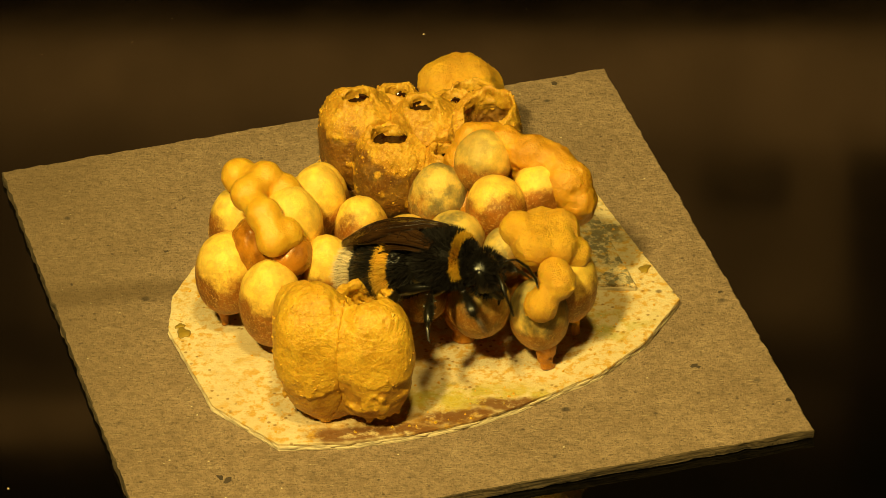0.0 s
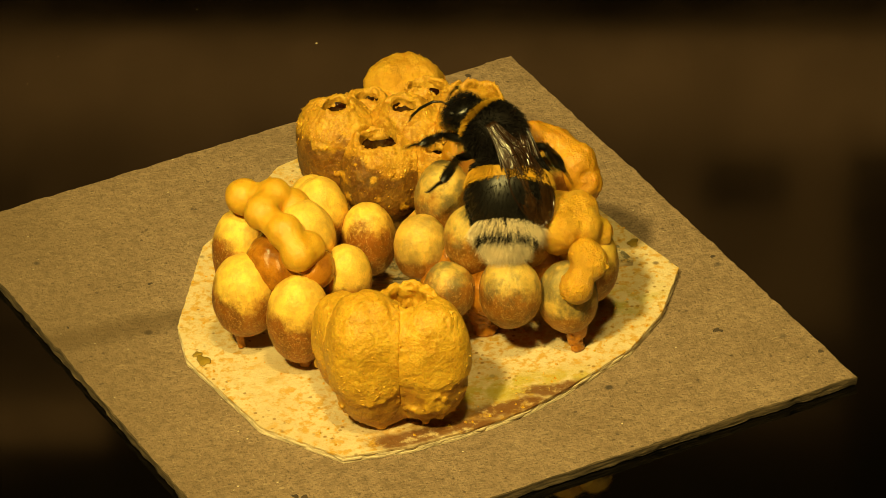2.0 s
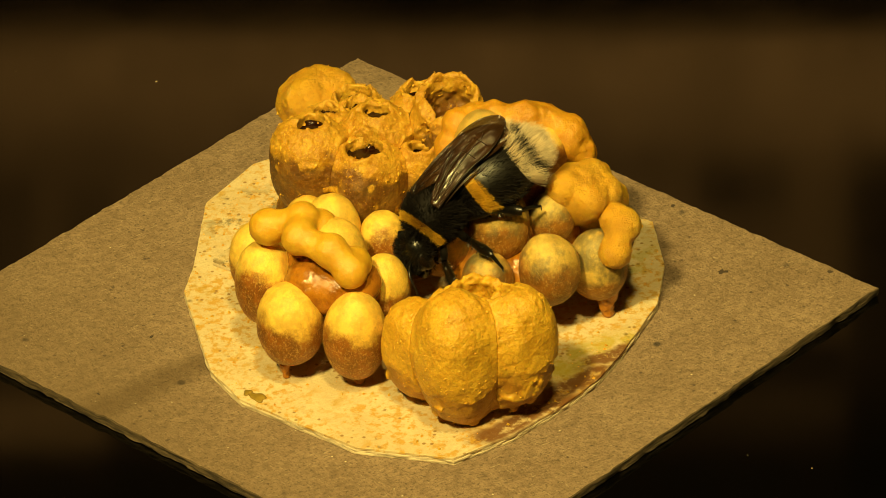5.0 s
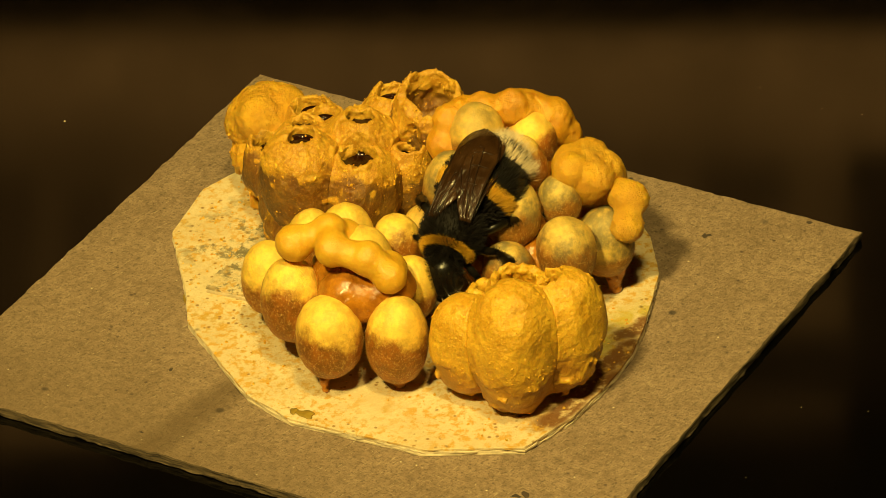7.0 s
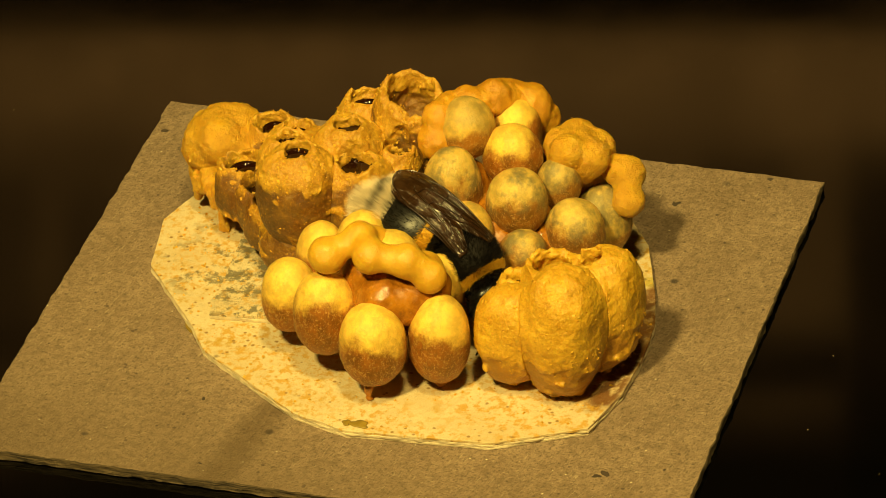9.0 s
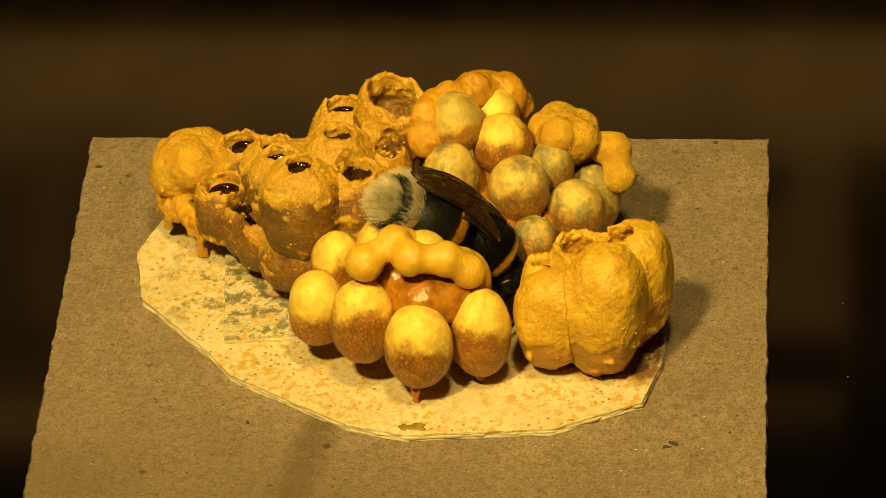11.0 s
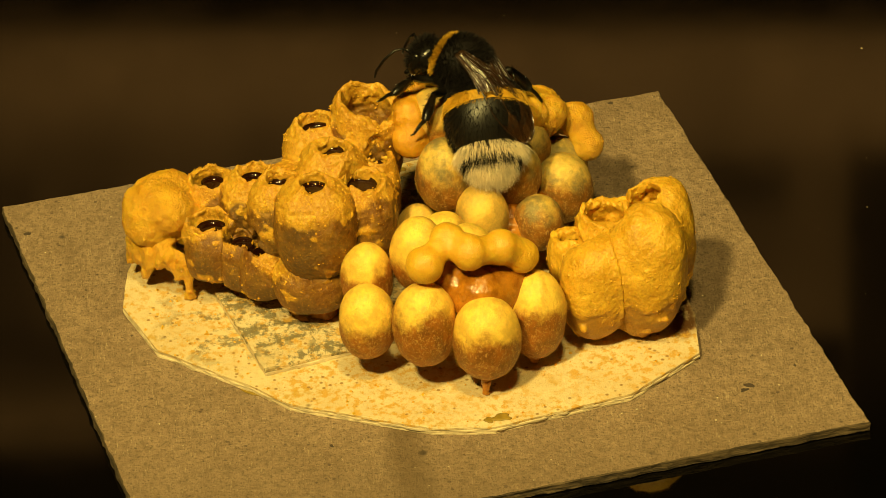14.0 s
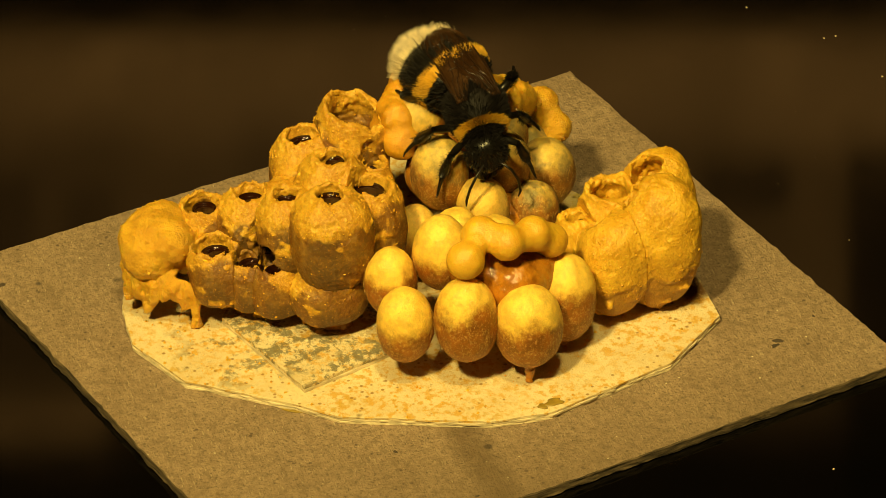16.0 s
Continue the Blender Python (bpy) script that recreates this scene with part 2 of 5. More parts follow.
def pot_skin_material(name, crust, crust_deep, crumb, wall, wall_deep, blot, grain, speck):
    """Wax of a pot: pale fresh crust towards the rim, old honey-soaked wall below; the mesh says where the crust lies."""
    n = Nodes(name)
    lie = n.node("ShaderNodeAttribute", attribute_name="crust").outputs["Fac"]
    fine = n.noise(2400, 5, 0.75)
    mid = n.noise(900, 5, 0.7)
    cloud = n.noise(300, 5, 0.68)
    edge = n.math("ADD", lie, n.math("MULTIPLY", n.math("SUBTRACT", mid, 0.5), 0.9))
    bare = n.ramp(edge, 0.15, 0.80, 1, 0)
    grit = n.noise(3400, 4, 0.7)
    top = n.mix(n.ramp(cloud, 0.34, 0.66), crust_deep, crust)
    top = n.mix(n.ramp(mid, 0.5, 0.66, 0, 0.5), top, tuple(c * 0.7 for c in crust_deep))
    top = n.mix(n.ramp(grit, 0.30, 0.48, speck, 0), top, tuple(c * 0.55 for c in crust_deep))
    top = n.mix(n.ramp(grit, 0.52, 0.64, 0, speck), top, crumb)
    low = n.mix(n.ramp(n.noise(420, 5, 0.7), 0.36, 0.62), wall_deep, wall)
    low = n.mix(n.ramp(n.noise(160, 4, 0.6), 0.5, 0.62, 0, 0.75), low, blot)
    low = n.mix(n.ramp(grit, 0.54, 0.68, 0, 0.6), low, crust_deep)
    low = n.mix(n.ramp(n.noise(1.0, 3, 0.6, n.stretched(2400, 2400, 5200), warp=1.2), 0.62, 0.74, 0, 0.28), low, crumb)
    col = n.mix(bare, top, low)
    n.bump(mid, grain * 0.8, 0.0006)
    n.bump(n.noise(2000, 4, 0.65), grain, 0.0004)
    n.bump(grit, grain, 0.0003)
    flesh(n, 0.14, (1.0, 0.45, 0.07), 0.0005)
    return n.done(col, n.ramp(fine, 0.3, 0.7, 0.55, 0.32), Specular_IOR_Level=0.6)


def plain(name, colour, rough, **more):
    n = Nodes(name)
    tone = n.noise(600, 4, 0.6)
    col = n.mix(n.ramp(tone, 0.3, 0.7), tuple(c * 0.75 for c in colour), tuple(min(1, c * 1.2) for c in colour))
    return n.done(col, rough, **more)


def glass_black_material():
    n = Nodes("black_glass")
    smear = n.noise(30, 4, 0.7)
    return n.done((0.001, 0.0009, 0.0008), n.ramp(smear, 0.3, 0.7, 0.035, 0.065), IOR=1.5)


def crumb_material():
    """Grains of wax, each of its own tone, wet with a little honey."""
    n = Nodes("wax_crumb")
    luck = n.node("ShaderNodeNewGeometry").outputs["Random Per Island"]
    col = n.mix(luck, (0.58, 0.29, 0.014), (0.84, 0.50, 0.045))
    n.bump(n.noise(3000, 3, 0.6), 0.3, 0.0002)
    return n.done(col, n.ramp(luck, 0, 1, 0.6, 0.45), Specular_IOR_Level=0.4)


def wing_material():
    """A smoky clear film whose wrinkles glint."""
    n = Nodes("wing_membrane")
    tone = n.noise(300, 4, 0.6)
    col = n.mix(n.ramp(tone, 0.3, 0.7), (0.028, 0.012, 0.004), (0.06, 0.027, 0.009))
    n.bump(n.noise(1.0, 3, 0.6, n.stretched(160, 1100, 400), warp=0.6), 0.8, 0.0009)
    n.bump(n.noise(700, 3, 0.6), 0.5, 0.0004)
    return n.done(col, n.ramp(tone, 0.3, 0.7, 0.16, 0.3), Alpha=n.ramp(tone, 0.3, 0.7, 0.62, 0.8), IOR=1.55, Specular_IOR_Level=0.7)


def backdrop_material():
    """Dim room painted as glow: soft brown bands, dark boxes, far out of focus."""
    n = Nodes("glowing_room_backdrop")
    u, v = n.axis(0), n.axis(1)

    def box(x0, x1, y0, y1, s):
        a = n.math("MULTIPLY", n.ramp(u, x0 - s, x0 + s), n.ramp(u, x1 - s, x1 + s, 1, 0))
        b = n.math("MULTIPLY", n.ramp(v, y0 - s, y0 + s), n.ramp(v, y1 - s, y1 + s, 1, 0))
        return n.math("MULTIPLY", a, b)

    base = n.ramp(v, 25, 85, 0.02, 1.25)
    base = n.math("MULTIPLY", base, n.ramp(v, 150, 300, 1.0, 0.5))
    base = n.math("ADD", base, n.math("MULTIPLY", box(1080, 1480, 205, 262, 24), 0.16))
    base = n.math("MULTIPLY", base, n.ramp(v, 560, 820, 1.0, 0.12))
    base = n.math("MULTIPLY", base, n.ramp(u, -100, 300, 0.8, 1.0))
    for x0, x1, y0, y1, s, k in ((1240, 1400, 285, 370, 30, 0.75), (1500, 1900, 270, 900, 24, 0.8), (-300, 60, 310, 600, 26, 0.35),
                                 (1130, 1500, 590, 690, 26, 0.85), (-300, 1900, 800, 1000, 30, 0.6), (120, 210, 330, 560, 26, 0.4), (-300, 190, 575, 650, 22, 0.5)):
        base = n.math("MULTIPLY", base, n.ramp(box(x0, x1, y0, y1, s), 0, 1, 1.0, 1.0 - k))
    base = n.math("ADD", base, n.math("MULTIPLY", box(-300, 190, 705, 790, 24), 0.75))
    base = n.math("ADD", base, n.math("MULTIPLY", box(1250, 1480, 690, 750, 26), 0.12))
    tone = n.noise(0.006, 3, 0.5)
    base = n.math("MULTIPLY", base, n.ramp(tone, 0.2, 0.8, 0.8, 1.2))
    # the bands are emitted by the backdrop itself, no lamp lights them
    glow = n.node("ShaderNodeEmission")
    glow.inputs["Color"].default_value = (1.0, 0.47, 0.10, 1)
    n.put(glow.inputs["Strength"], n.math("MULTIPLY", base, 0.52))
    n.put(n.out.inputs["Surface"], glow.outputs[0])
    return n.mat


M = {
    "board": greyboard_material(), "board_edge": board_edge_material(),
    "paper": whiteboard_material("stained_white_card", False), "square": whiteboard_material("mouldy_white_card", True),
    "paper_edge": plain("card_edge", (0.62, 0.52, 0.36), 0.9),
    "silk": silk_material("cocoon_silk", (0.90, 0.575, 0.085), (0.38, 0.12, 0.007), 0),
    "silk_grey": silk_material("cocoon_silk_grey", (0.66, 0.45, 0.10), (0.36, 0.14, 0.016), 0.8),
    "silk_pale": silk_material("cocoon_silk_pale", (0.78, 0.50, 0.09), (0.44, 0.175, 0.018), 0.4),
    "wax": wax_material("orange_wax", (0.82, 0.48, 0.034), (0.68, 0.36, 0.018), 0.3),
    "wax_deep": wax_material("deep_orange_wax", (0.76, 0.38, 0.018), (0.56, 0.25, 0.010), 0.4),
    "wax_lump": wax_material("grainy_orange_wax", (0.88, 0.50, 0.028), (0.72, 0.36, 0.014), 0.7),
    "wax_dark": amber_material(),
    "pollen_pot": pot_skin_material("pollen_pot_wax", (0.80, 0.47, 0.034), (0.62, 0.32, 0.014), (0.93, 0.65, 0.10), (0.56, 0.30, 0.026), (0.42, 0.19, 0.012), (0.34, 0.17, 0.022), 0.38, 0.38),
    "honey_pot": pot_skin_material("honey_pot_wax", (0.70, 0.40, 0.032), (0.50, 0.235, 0.011), (0.86, 0.58, 0.10), (0.29, 0.145, 0.022), (0.17, 0.064, 0.006), (0.11, 0.06, 0.017), 0.42, 0.45),
    "honey": plain("dark_honey", (0.016, 0.004, 0.001), 0.05, IOR=1.45),
    "glass": glass_black_material(),
    "table": plain("dark_table", (0.02, 0.014, 0.01), 0.6), "wall": plain("dark_wall", (0.05, 0.035, 0.02), 0.9),
    "glue": plain("dried_glue", (0.30, 0.20, 0.03), 0.4),
    "thread": plain("silk_thread", (0.62, 0.38, 0.10), 0.5),
    "crumb": crumb_material(),
    "speck": plain("dark_fleck", (0.06, 0.042, 0.032), 0.8),
    "dust": plain("dust", (0.55, 0.45, 0.3), 0.9),
    "chitin": plain("black_chitin", (0.006, 0.005, 0.004), 0.3, IOR=1.5),
    "abdomen": plain("dull_black_chitin", (0.006, 0.005, 0.004), 0.38),
    "fur_black": plain("black_fur", (0.006, 0.0042, 0.004), 0.7, Specular_IOR_Level=0.25),
    "fur_yellow": plain("golden_fur", (0.62, 0.35, 0.016), 0.65),
    "fur_white": plain("cream_fur", (0.78, 0.66, 0.45), 0.6),
    "wing": wing_material(), "vein": plain("wing_vein", (0.02, 0.009, 0.004), 0.3),
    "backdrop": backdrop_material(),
}


# ---- mesh helpers (all in millimetres in the turntable's own space; z = 0 is the top of the grey board) ----
def mesh_of(name, verts, faces, material, smooth=True):
    me = bpy.data.meshes.new(name)
    me.from_pydata([tuple(v) for v in verts], [], [tuple(f) for f in faces])
    for m in material if isinstance(material, (list, tuple)) else (material,):
        me.materials.append(m)
    me.polygons.foreach_set("use_smooth", [smooth] * len(me.polygons))
    me.update()
    return me


def thing(name, at, label, category, group="", kind=""):
    """An Empty at the base of a thing, at a place given in millimetres."""
    return tagged(place(new(name), at), label, category, group, kind)


def place(ob, at):
    ob.matrix_basis = Matrix.Translation(Vector(at) * MM)
    return ob


def part(name, verts, faces, material, parent, label="", centre=None, smooth=True):
    """One mesh object under a thing or a part. verts in millimetres in the turntable's space."""
    verts = np.asarray(verts, float)
    centre = np.asarray(centre if centre is not None else verts.mean(0), float)
    ob = new(name, mesh_of(name, (verts - centre) * MM, faces, material, smooth))
    ob.parent = parent
    up, base = parent, Vector((0, 0, 0))
    while up is not None:
        base += up.matrix_basis.translation
        up = up.parent
    ob.matrix_basis = Matrix.Translation(Vector(centre) * MM - base)
    return tagged(ob, label) if label else ob


def lattice_noise(p, scale, seed=0):
    """Smooth value noise in -1..1 on an array of points."""
    q = np.asarray(p, float) * scale + 113.7 + seed * 17.31
    i = np.floor(q).astype(np.int64)
    f = q - i
    f = f * f * (3 - 2 * f)

    def rnd(dx, dy, dz):
        h = (i[..., 0] + dx) * 374761393 + (i[..., 1] + dy) * 668265263 + (i[..., 2] + dz) * 2147483647 + seed * 974711
        h = (h ^ (h >> 13)) * 1274126177
        h = (h ^ (h >> 16)) & 0xFFFF
        return h / 32767.5 - 1.0

    x, y, z = f[..., 0], f[..., 1], f[..., 2]
    a = rnd(0, 0, 0) * (1 - x) + rnd(1, 0, 0) * x
    b = rnd(0, 1, 0) * (1 - x) + rnd(1, 1, 0) * x
    c = rnd(0, 0, 1) * (1 - x) + rnd(1, 0, 1) * x
    d = rnd(0, 1, 1) * (1 - x) + rnd(1, 1, 1) * x
    return (a * (1 - y) + b * y) * (1 - z) + (c * (1 - y) + d * y) * z


def rough_noise(p, scale, octaves=3, seed=0):
    return sum(lattice_noise(p, scale * 2 ** k, seed + k) * 0.5 ** k for k in range(octaves))


def egg(p, c, r, power=2.0, tilt=(0, 0)):
    """Signed distance, nearly, to an egg of half-axes r about c."""
    q = p - np.asarray(c, float)
    q = q - np.stack([q[..., 2] * tilt[0], q[..., 2] * tilt[1], 0 * q[..., 2]], -1)
    s = (q / np.asarray(r, float)) ** 2
    k = np.sqrt(s.sum(-1)) if power == 2.0 else (s * np.sqrt(np.sqrt(s))).sum(-1) ** 0.4
    return (k - 1) * min(r)


def rod(p, a, b, ra, rb):
    """Signed distance to a tapered rod with round ends."""
    a, b = np.asarray(a, float), np.asarray(b, float)
    d = b - a
    t = np.clip(((p - a) @ d) / (d @ d), 0, 1)
    return np.linalg.norm(p - a - t[..., None] * d, axis=-1) - (ra + (rb - ra) * t)


def blend(a, b, k):
    """Smooth union."""
    h = np.clip(0.5 + 0.5 * (b - a) / k, 0, 1)
    return b + (a - b) * h - k * h * (1 - h)


def skin(field, lo, hi, h):
    """The surface where a signed distance field is zero: surface nets."""
    lo, hi = np.asarray(lo, float), np.asarray(hi, float)
    n = np.maximum(np.ceil((hi - lo) / h).astype(int) + 1, 4)
    ax = [lo[k] + h * np.arange(n[k]) for k in range(3)]
    p = np.stack(np.meshgrid(*ax, indexing="ij"), -1)
    v = field(p)
    v[0], v[-1], v[:, 0], v[:, -1], v[:, :, 0], v[:, :, -1] = (np.maximum(s, 0.01) for s in (v[0], v[-1], v[:, 0], v[:, -1], v[:, :, 0], v[:, :, -1]))
    s = v < 0
    cn = n - 1
    acc, cnt = np.zeros((*cn, 3)), np.zeros(cn)
    corner = [(i, j, k) for i in (0, 1) for j in (0, 1) for k in (0, 1)]

    def cut(o):
        return tuple(slice(o[k], o[k] + cn[k]) for k in range(3))

    for o in corner:
        for k in range(3):
            if o[k]:
                continue
            e = list(o)
            e[k] = 1
            va, vb = v[cut(o)], v[cut(e)]
            cross = s[cut(o)] != s[cut(e)]
            t = np.where(cross, va / np.where(cross, va - vb, 1), 0)
            point = np.zeros((*cn, 3)) + np.asarray(o, float)
            point[..., k] += t
            acc += point * cross[..., None]
            cnt += cross
    used = cnt > 0
    index = -np.ones(cn, int)
    index[used] = np.arange(used.sum())
    base = np.stack(np.meshgrid(*[np.arange(c) for c in cn], indexing="ij"), -1)
    verts = lo + h * (base[used] + acc[used] / cnt[used][:, None])
    faces = []
    for k in range(3):
        a, b = (k + 1) % 3, (k + 2) % 3
        head = [slice(None)] * 3
        tail = [slice(None)] * 3
        head[k], tail[k] = slice(0, n[k] - 1), slice(1, n[k])
        s0, s1 = s[tuple(head)], s[tuple(tail)]
        where = np.argwhere(s0 != s1)
        where = where[(where[:, a] > 0) & (where[:, b] > 0) & (where[:, a] < cn[a]) & (where[:, b] < cn[b])]
        quad = []
        for da, db in ((-1, -1), (0, -1), (0, 0), (-1, 0)):
            w = where.copy()
            w[:, a] += da
            w[:, b] += db
            quad.append(index[w[:, 0], w[:, 1], w[:, 2]])
        quad = np.stack(quad, 1)
        flip = ~s0[where[:, 0], where[:, 1], where[:, 2]]
        quad[flip] = quad[flip][:, ::-1]
        faces.append(quad)
    return verts, np.concatenate(faces).tolist()


def slab(outline, z0, z1, ragged, seed, step=0.3, round_edge=0.12):
    """A thick board with a hand-cut outline: top, side and bottom. Returns verts, faces and the number of side faces."""
    pts = []
    for a, b in zip(outline, outline[1:] + outline[:1]):
        a, b = np.asarray(a, float), np.asarray(b, float)
        k = max(2, int(np.linalg.norm(b - a) / step))
        pts += [a + (b - a) * i / k for i in range(k)]
    pts = np.array(pts)
    n = len(pts)
    tang = np.roll(pts, -1, 0) - np.roll(pts, 1, 0)
    out = np.stack([tang[:, 1], -tang[:, 0]], 1) / np.linalg.norm(tang, axis=1)[:, None]
    area = sum(p[0] * q[1] - p[1] * q[0] for p, q in zip(pts, np.roll(pts, -1, 0)))
    out *= 1 if area > 0 else -1
    rings = []
    levels = [(z1, -round_edge), (z1 - round_edge, 0.0), (z1 - (z1 - z0) * 0.4, 0.0), (z1 - (z1 - z0) * 0.7, 0.0), (z0 + round_edge, 0.0), (z0, -round_edge)]
    for i, (z, d) in enumerate(levels):
        p3 = np.concatenate([pts, np.full((n, 1), z)], 1)
        wob = rough_noise(p3 * [1, 1, 2], 0.7, 4, seed) * ragged + (0.12 * ragged * lattice_noise(p3, 2.0, seed + i) if i > 1 else 0)
        rings.append(np.concatenate([pts + out * (d + wob)[:, None], p3[:, 2:]], 1))
    verts = np.concatenate(rings)
    faces = [list(range(n))]
    for k in range(len(levels) - 1):
        faces += [[k * n + i, (k + 1) * n + i, (k + 1) * n + (i + 1) % n, k * n + (i + 1) % n] for i in range(n)]
    faces.append([(len(levels) - 1) * n + i for i in range(n)][::-1])
    if area < 0:
        faces = [f[::-1] for f in faces]
    return verts, faces


def board(name, outline, z0, z1, ragged, seed, top, side, label, category):
    verts, faces = slab(outline, z0, z1, ragged, seed)
    ob = new(name, mesh_of(name, verts * MM, faces, (top, side), False))
    n = len(ob.data.polygons)
    ob.data.polygons.foreach_set("material_index", [0] + [1] * (n - 1))
    ob.data.update()
    return tagged(ob, label, category)


# ---- the room: a table, walls, ceiling and the glowing backdrop that the black glass mirrors ----
def sheet(name, corners, material, label, kind="structure", thick=0.02):
    """A wall, floor or ceiling slab from four corners in metres, thick away from the room."""
    c = [Vector(p) for p in corners]
    nrm = (c[1] - c[0]).cross(c[3] - c[0]).normalized() * thick
    verts = c + [p - nrm for p in c]
    faces = [(0, 1, 2, 3), (7, 6, 5, 4), (0, 4, 5, 1), (1, 5, 6, 2), (2, 6, 7, 3), (3, 7, 4, 0)]
    return tagged(new(name, mesh_of(name, verts, faces, material, False)), label, name.split("_")[0], "", kind)


W, D0, D1, TOP, LOW = 1.3, -1.3, 1.9, 2.3, -0.78
sheet("floor", [(-W, D0, LOW), (W, D0, LOW), (W, D1, LOW), (-W, D1, LOW)], M["wall"], "dark floor of the dim room")
sheet("ceiling", [(-W, D1, TOP), (W, D1, TOP), (W, D0, TOP), (-W, D0, TOP)], M["wall"], "dark ceiling of the dim room")
sheet("wall_west", [(-W, D0, LOW), (-W, D1, LOW), (-W, D1, TOP), (-W, D0, TOP)], M["wall"], "dark plain wall of the dim room")
sheet("wall_east", [(W, D1, LOW), (W, D0, LOW), (W, D0, TOP), (W, D1, TOP)], M["wall"], "dark plain wall of the dim room")
sheet("wall_north", [(-W, D1, LOW), (W, D1, LOW), (W, D1, TOP), (-W, D1, TOP)], M["wall"], "dark plain wall of the dim room")
sheet("wall_south", [(W, D0, LOW), (-W, D0, LOW), (-W, D0, TOP), (W, D0, TOP)], M["wall"], "dark plain wall of the dim room")

# The added glowing backdrop, seen only in the glass, stands square to the mirrored line of sight, 1.5 m beyond the
# plate, scaled so that one unit is one step of the drawing.
PLATE = -1.15 * MM
away = (EYE.z - PLATE) / math.sin(PITCH)
spot = EYE + AIM * away
bounce = Vector((AIM.x, AIM.y, -AIM.z))
FAR = 1.5
unit = (away + FAR) / 9226.3
side = bounce.cross(Vector((0, 0, 1))).normalized()
fall = bounce.cross(side).normalized()
if fall.z < 0:
    fall = -fall
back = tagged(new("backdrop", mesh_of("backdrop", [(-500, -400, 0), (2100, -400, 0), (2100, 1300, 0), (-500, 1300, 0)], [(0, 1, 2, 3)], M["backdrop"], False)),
              "glowing backdrop painted as a blurred dim brown room, seen only mirrored", "backdrop", "", "structure")
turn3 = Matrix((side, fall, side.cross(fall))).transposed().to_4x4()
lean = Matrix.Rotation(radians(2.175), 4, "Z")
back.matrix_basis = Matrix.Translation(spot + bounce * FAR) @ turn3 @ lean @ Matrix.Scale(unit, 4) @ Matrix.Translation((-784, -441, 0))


def disc(radius, z0, z1, bevel, steps=160):
    prof = [(0, z1), (radius - bevel, z1), (radius - bevel * 0.3, z1 - bevel * 0.3), (radius, z1 - bevel), (radius, z0), (0, z0)]
    verts, faces = [], []
    for r, z in prof[1:-1]:
        verts += [(r * math.cos(2 * math.pi * i / steps), r * math.sin(2 * math.pi * i / steps), z) for i in range(steps)]
    faces.append(list(range(steps)))
    for k in range(len(prof) - 3):
        faces += [[k * steps + i, (k + 1) * steps + i, (k + 1) * steps + (i + 1) % steps, k * steps + (i + 1) % steps] for i in range(steps)]
    faces.append([(len(prof) - 3) * steps + i for i in range(steps)][::-1])
    return verts, faces


dv, df = disc(0.6, LOW + 0.02, -0.03, 0.01)
tagged(new("table", mesh_of("table", [(x, y * 0.8, z * 1.0) for x, y, z in dv], df, M["table"], False)), "dark plain table under the turntable", "table", "", "structure")

turntable = thing("turntable", (0, 0, -30), "black glossy glass turntable on a dark table", "turntable")
dv, df = disc(150, -7.6, -1.15, 1.5)
part("plate", dv, df, M["glass"], turntable, "polished black glass plate", smooth=False)
dv, df = disc(60, -30, -7.6, 1)
part("base", dv, df, M["table"], turntable, "dark round base", smooth=False)

# ---- the boards ----
GREY = [(42.35, -30.45), (23.4, 48.8), (-49.6, 30.3), (-30.3, -47.9)]
PAPER = [(-28.6, 0.0), (-28.9, -6.9), (-23.8, -22.2), (-16.4, -30.4), (-8.8, -30.6), (-1.8, -29.4), (5.2, -27.4), (10.2, -24.8), (19.4, -19.1), (24.8, -13.1),
         (29.2, -4.8), (25.4, 5.6), (21.4, 17.2), (17.2, 28.1), (13.6, 31.7), (6.1, 33.8), (-1.1, 34.2), (-10.2, 30.3), (-18.9, 19.2), (-22.4, 15.6)]
SQUARE = [(-16.8, 18.2), (-11.3, 2.9), (24.3, -2.9), (20.6, 12.4), (-0.4, 23.6)]
grey_board = board("grey_board", GREY, -1.15, 0.0, 0.16, 3, M["board"], M["board_edge"], "square of brown grey cardboard with ragged edges on black glass", "cardboard")
paper = thing("white_card", (0, 0, 0.0), "stained cream card cut to a rough oval on the cardboard", "card")
for ply, z0, z1, ragged, seed, mat, note in (("top_sheet", 0.66, 1.0, 0.07, 8, M["paper"], "stained cream face of the card"), ("core_sheet", 0.33, 0.655, 0.16, 18, M["paper_edge"], ""),
                                            ("back_sheet", 0.004, 0.325, 0.10, 28, M["paper_edge"], "")):
    pv, pf = slab(PAPER, z0, z1, ragged, seed, round_edge=0.05)
    part(ply, pv, pf, mat, paper, note, centre=(0, 0, 0), smooth=False)
square = thing("card_square", (0, 0, 1.0), "mouldy cream piece of card under the comb", "card")
for ply, z0, z1, ragged, seed, mat, note in (("top_sheet", 1.46, 1.9, 0.06, 9, M["square"], "mouldy cream face of the card"), ("back_sheet", 1.004, 1.455, 0.10, 19, M["paper_edge"], "")):
    pv, pf = slab(SQUARE, z0, z1, ragged, seed, round_edge=0.05)
    part(ply, pv, pf, mat, square, note, centre=(0, 0, 1.0), smooth=False)


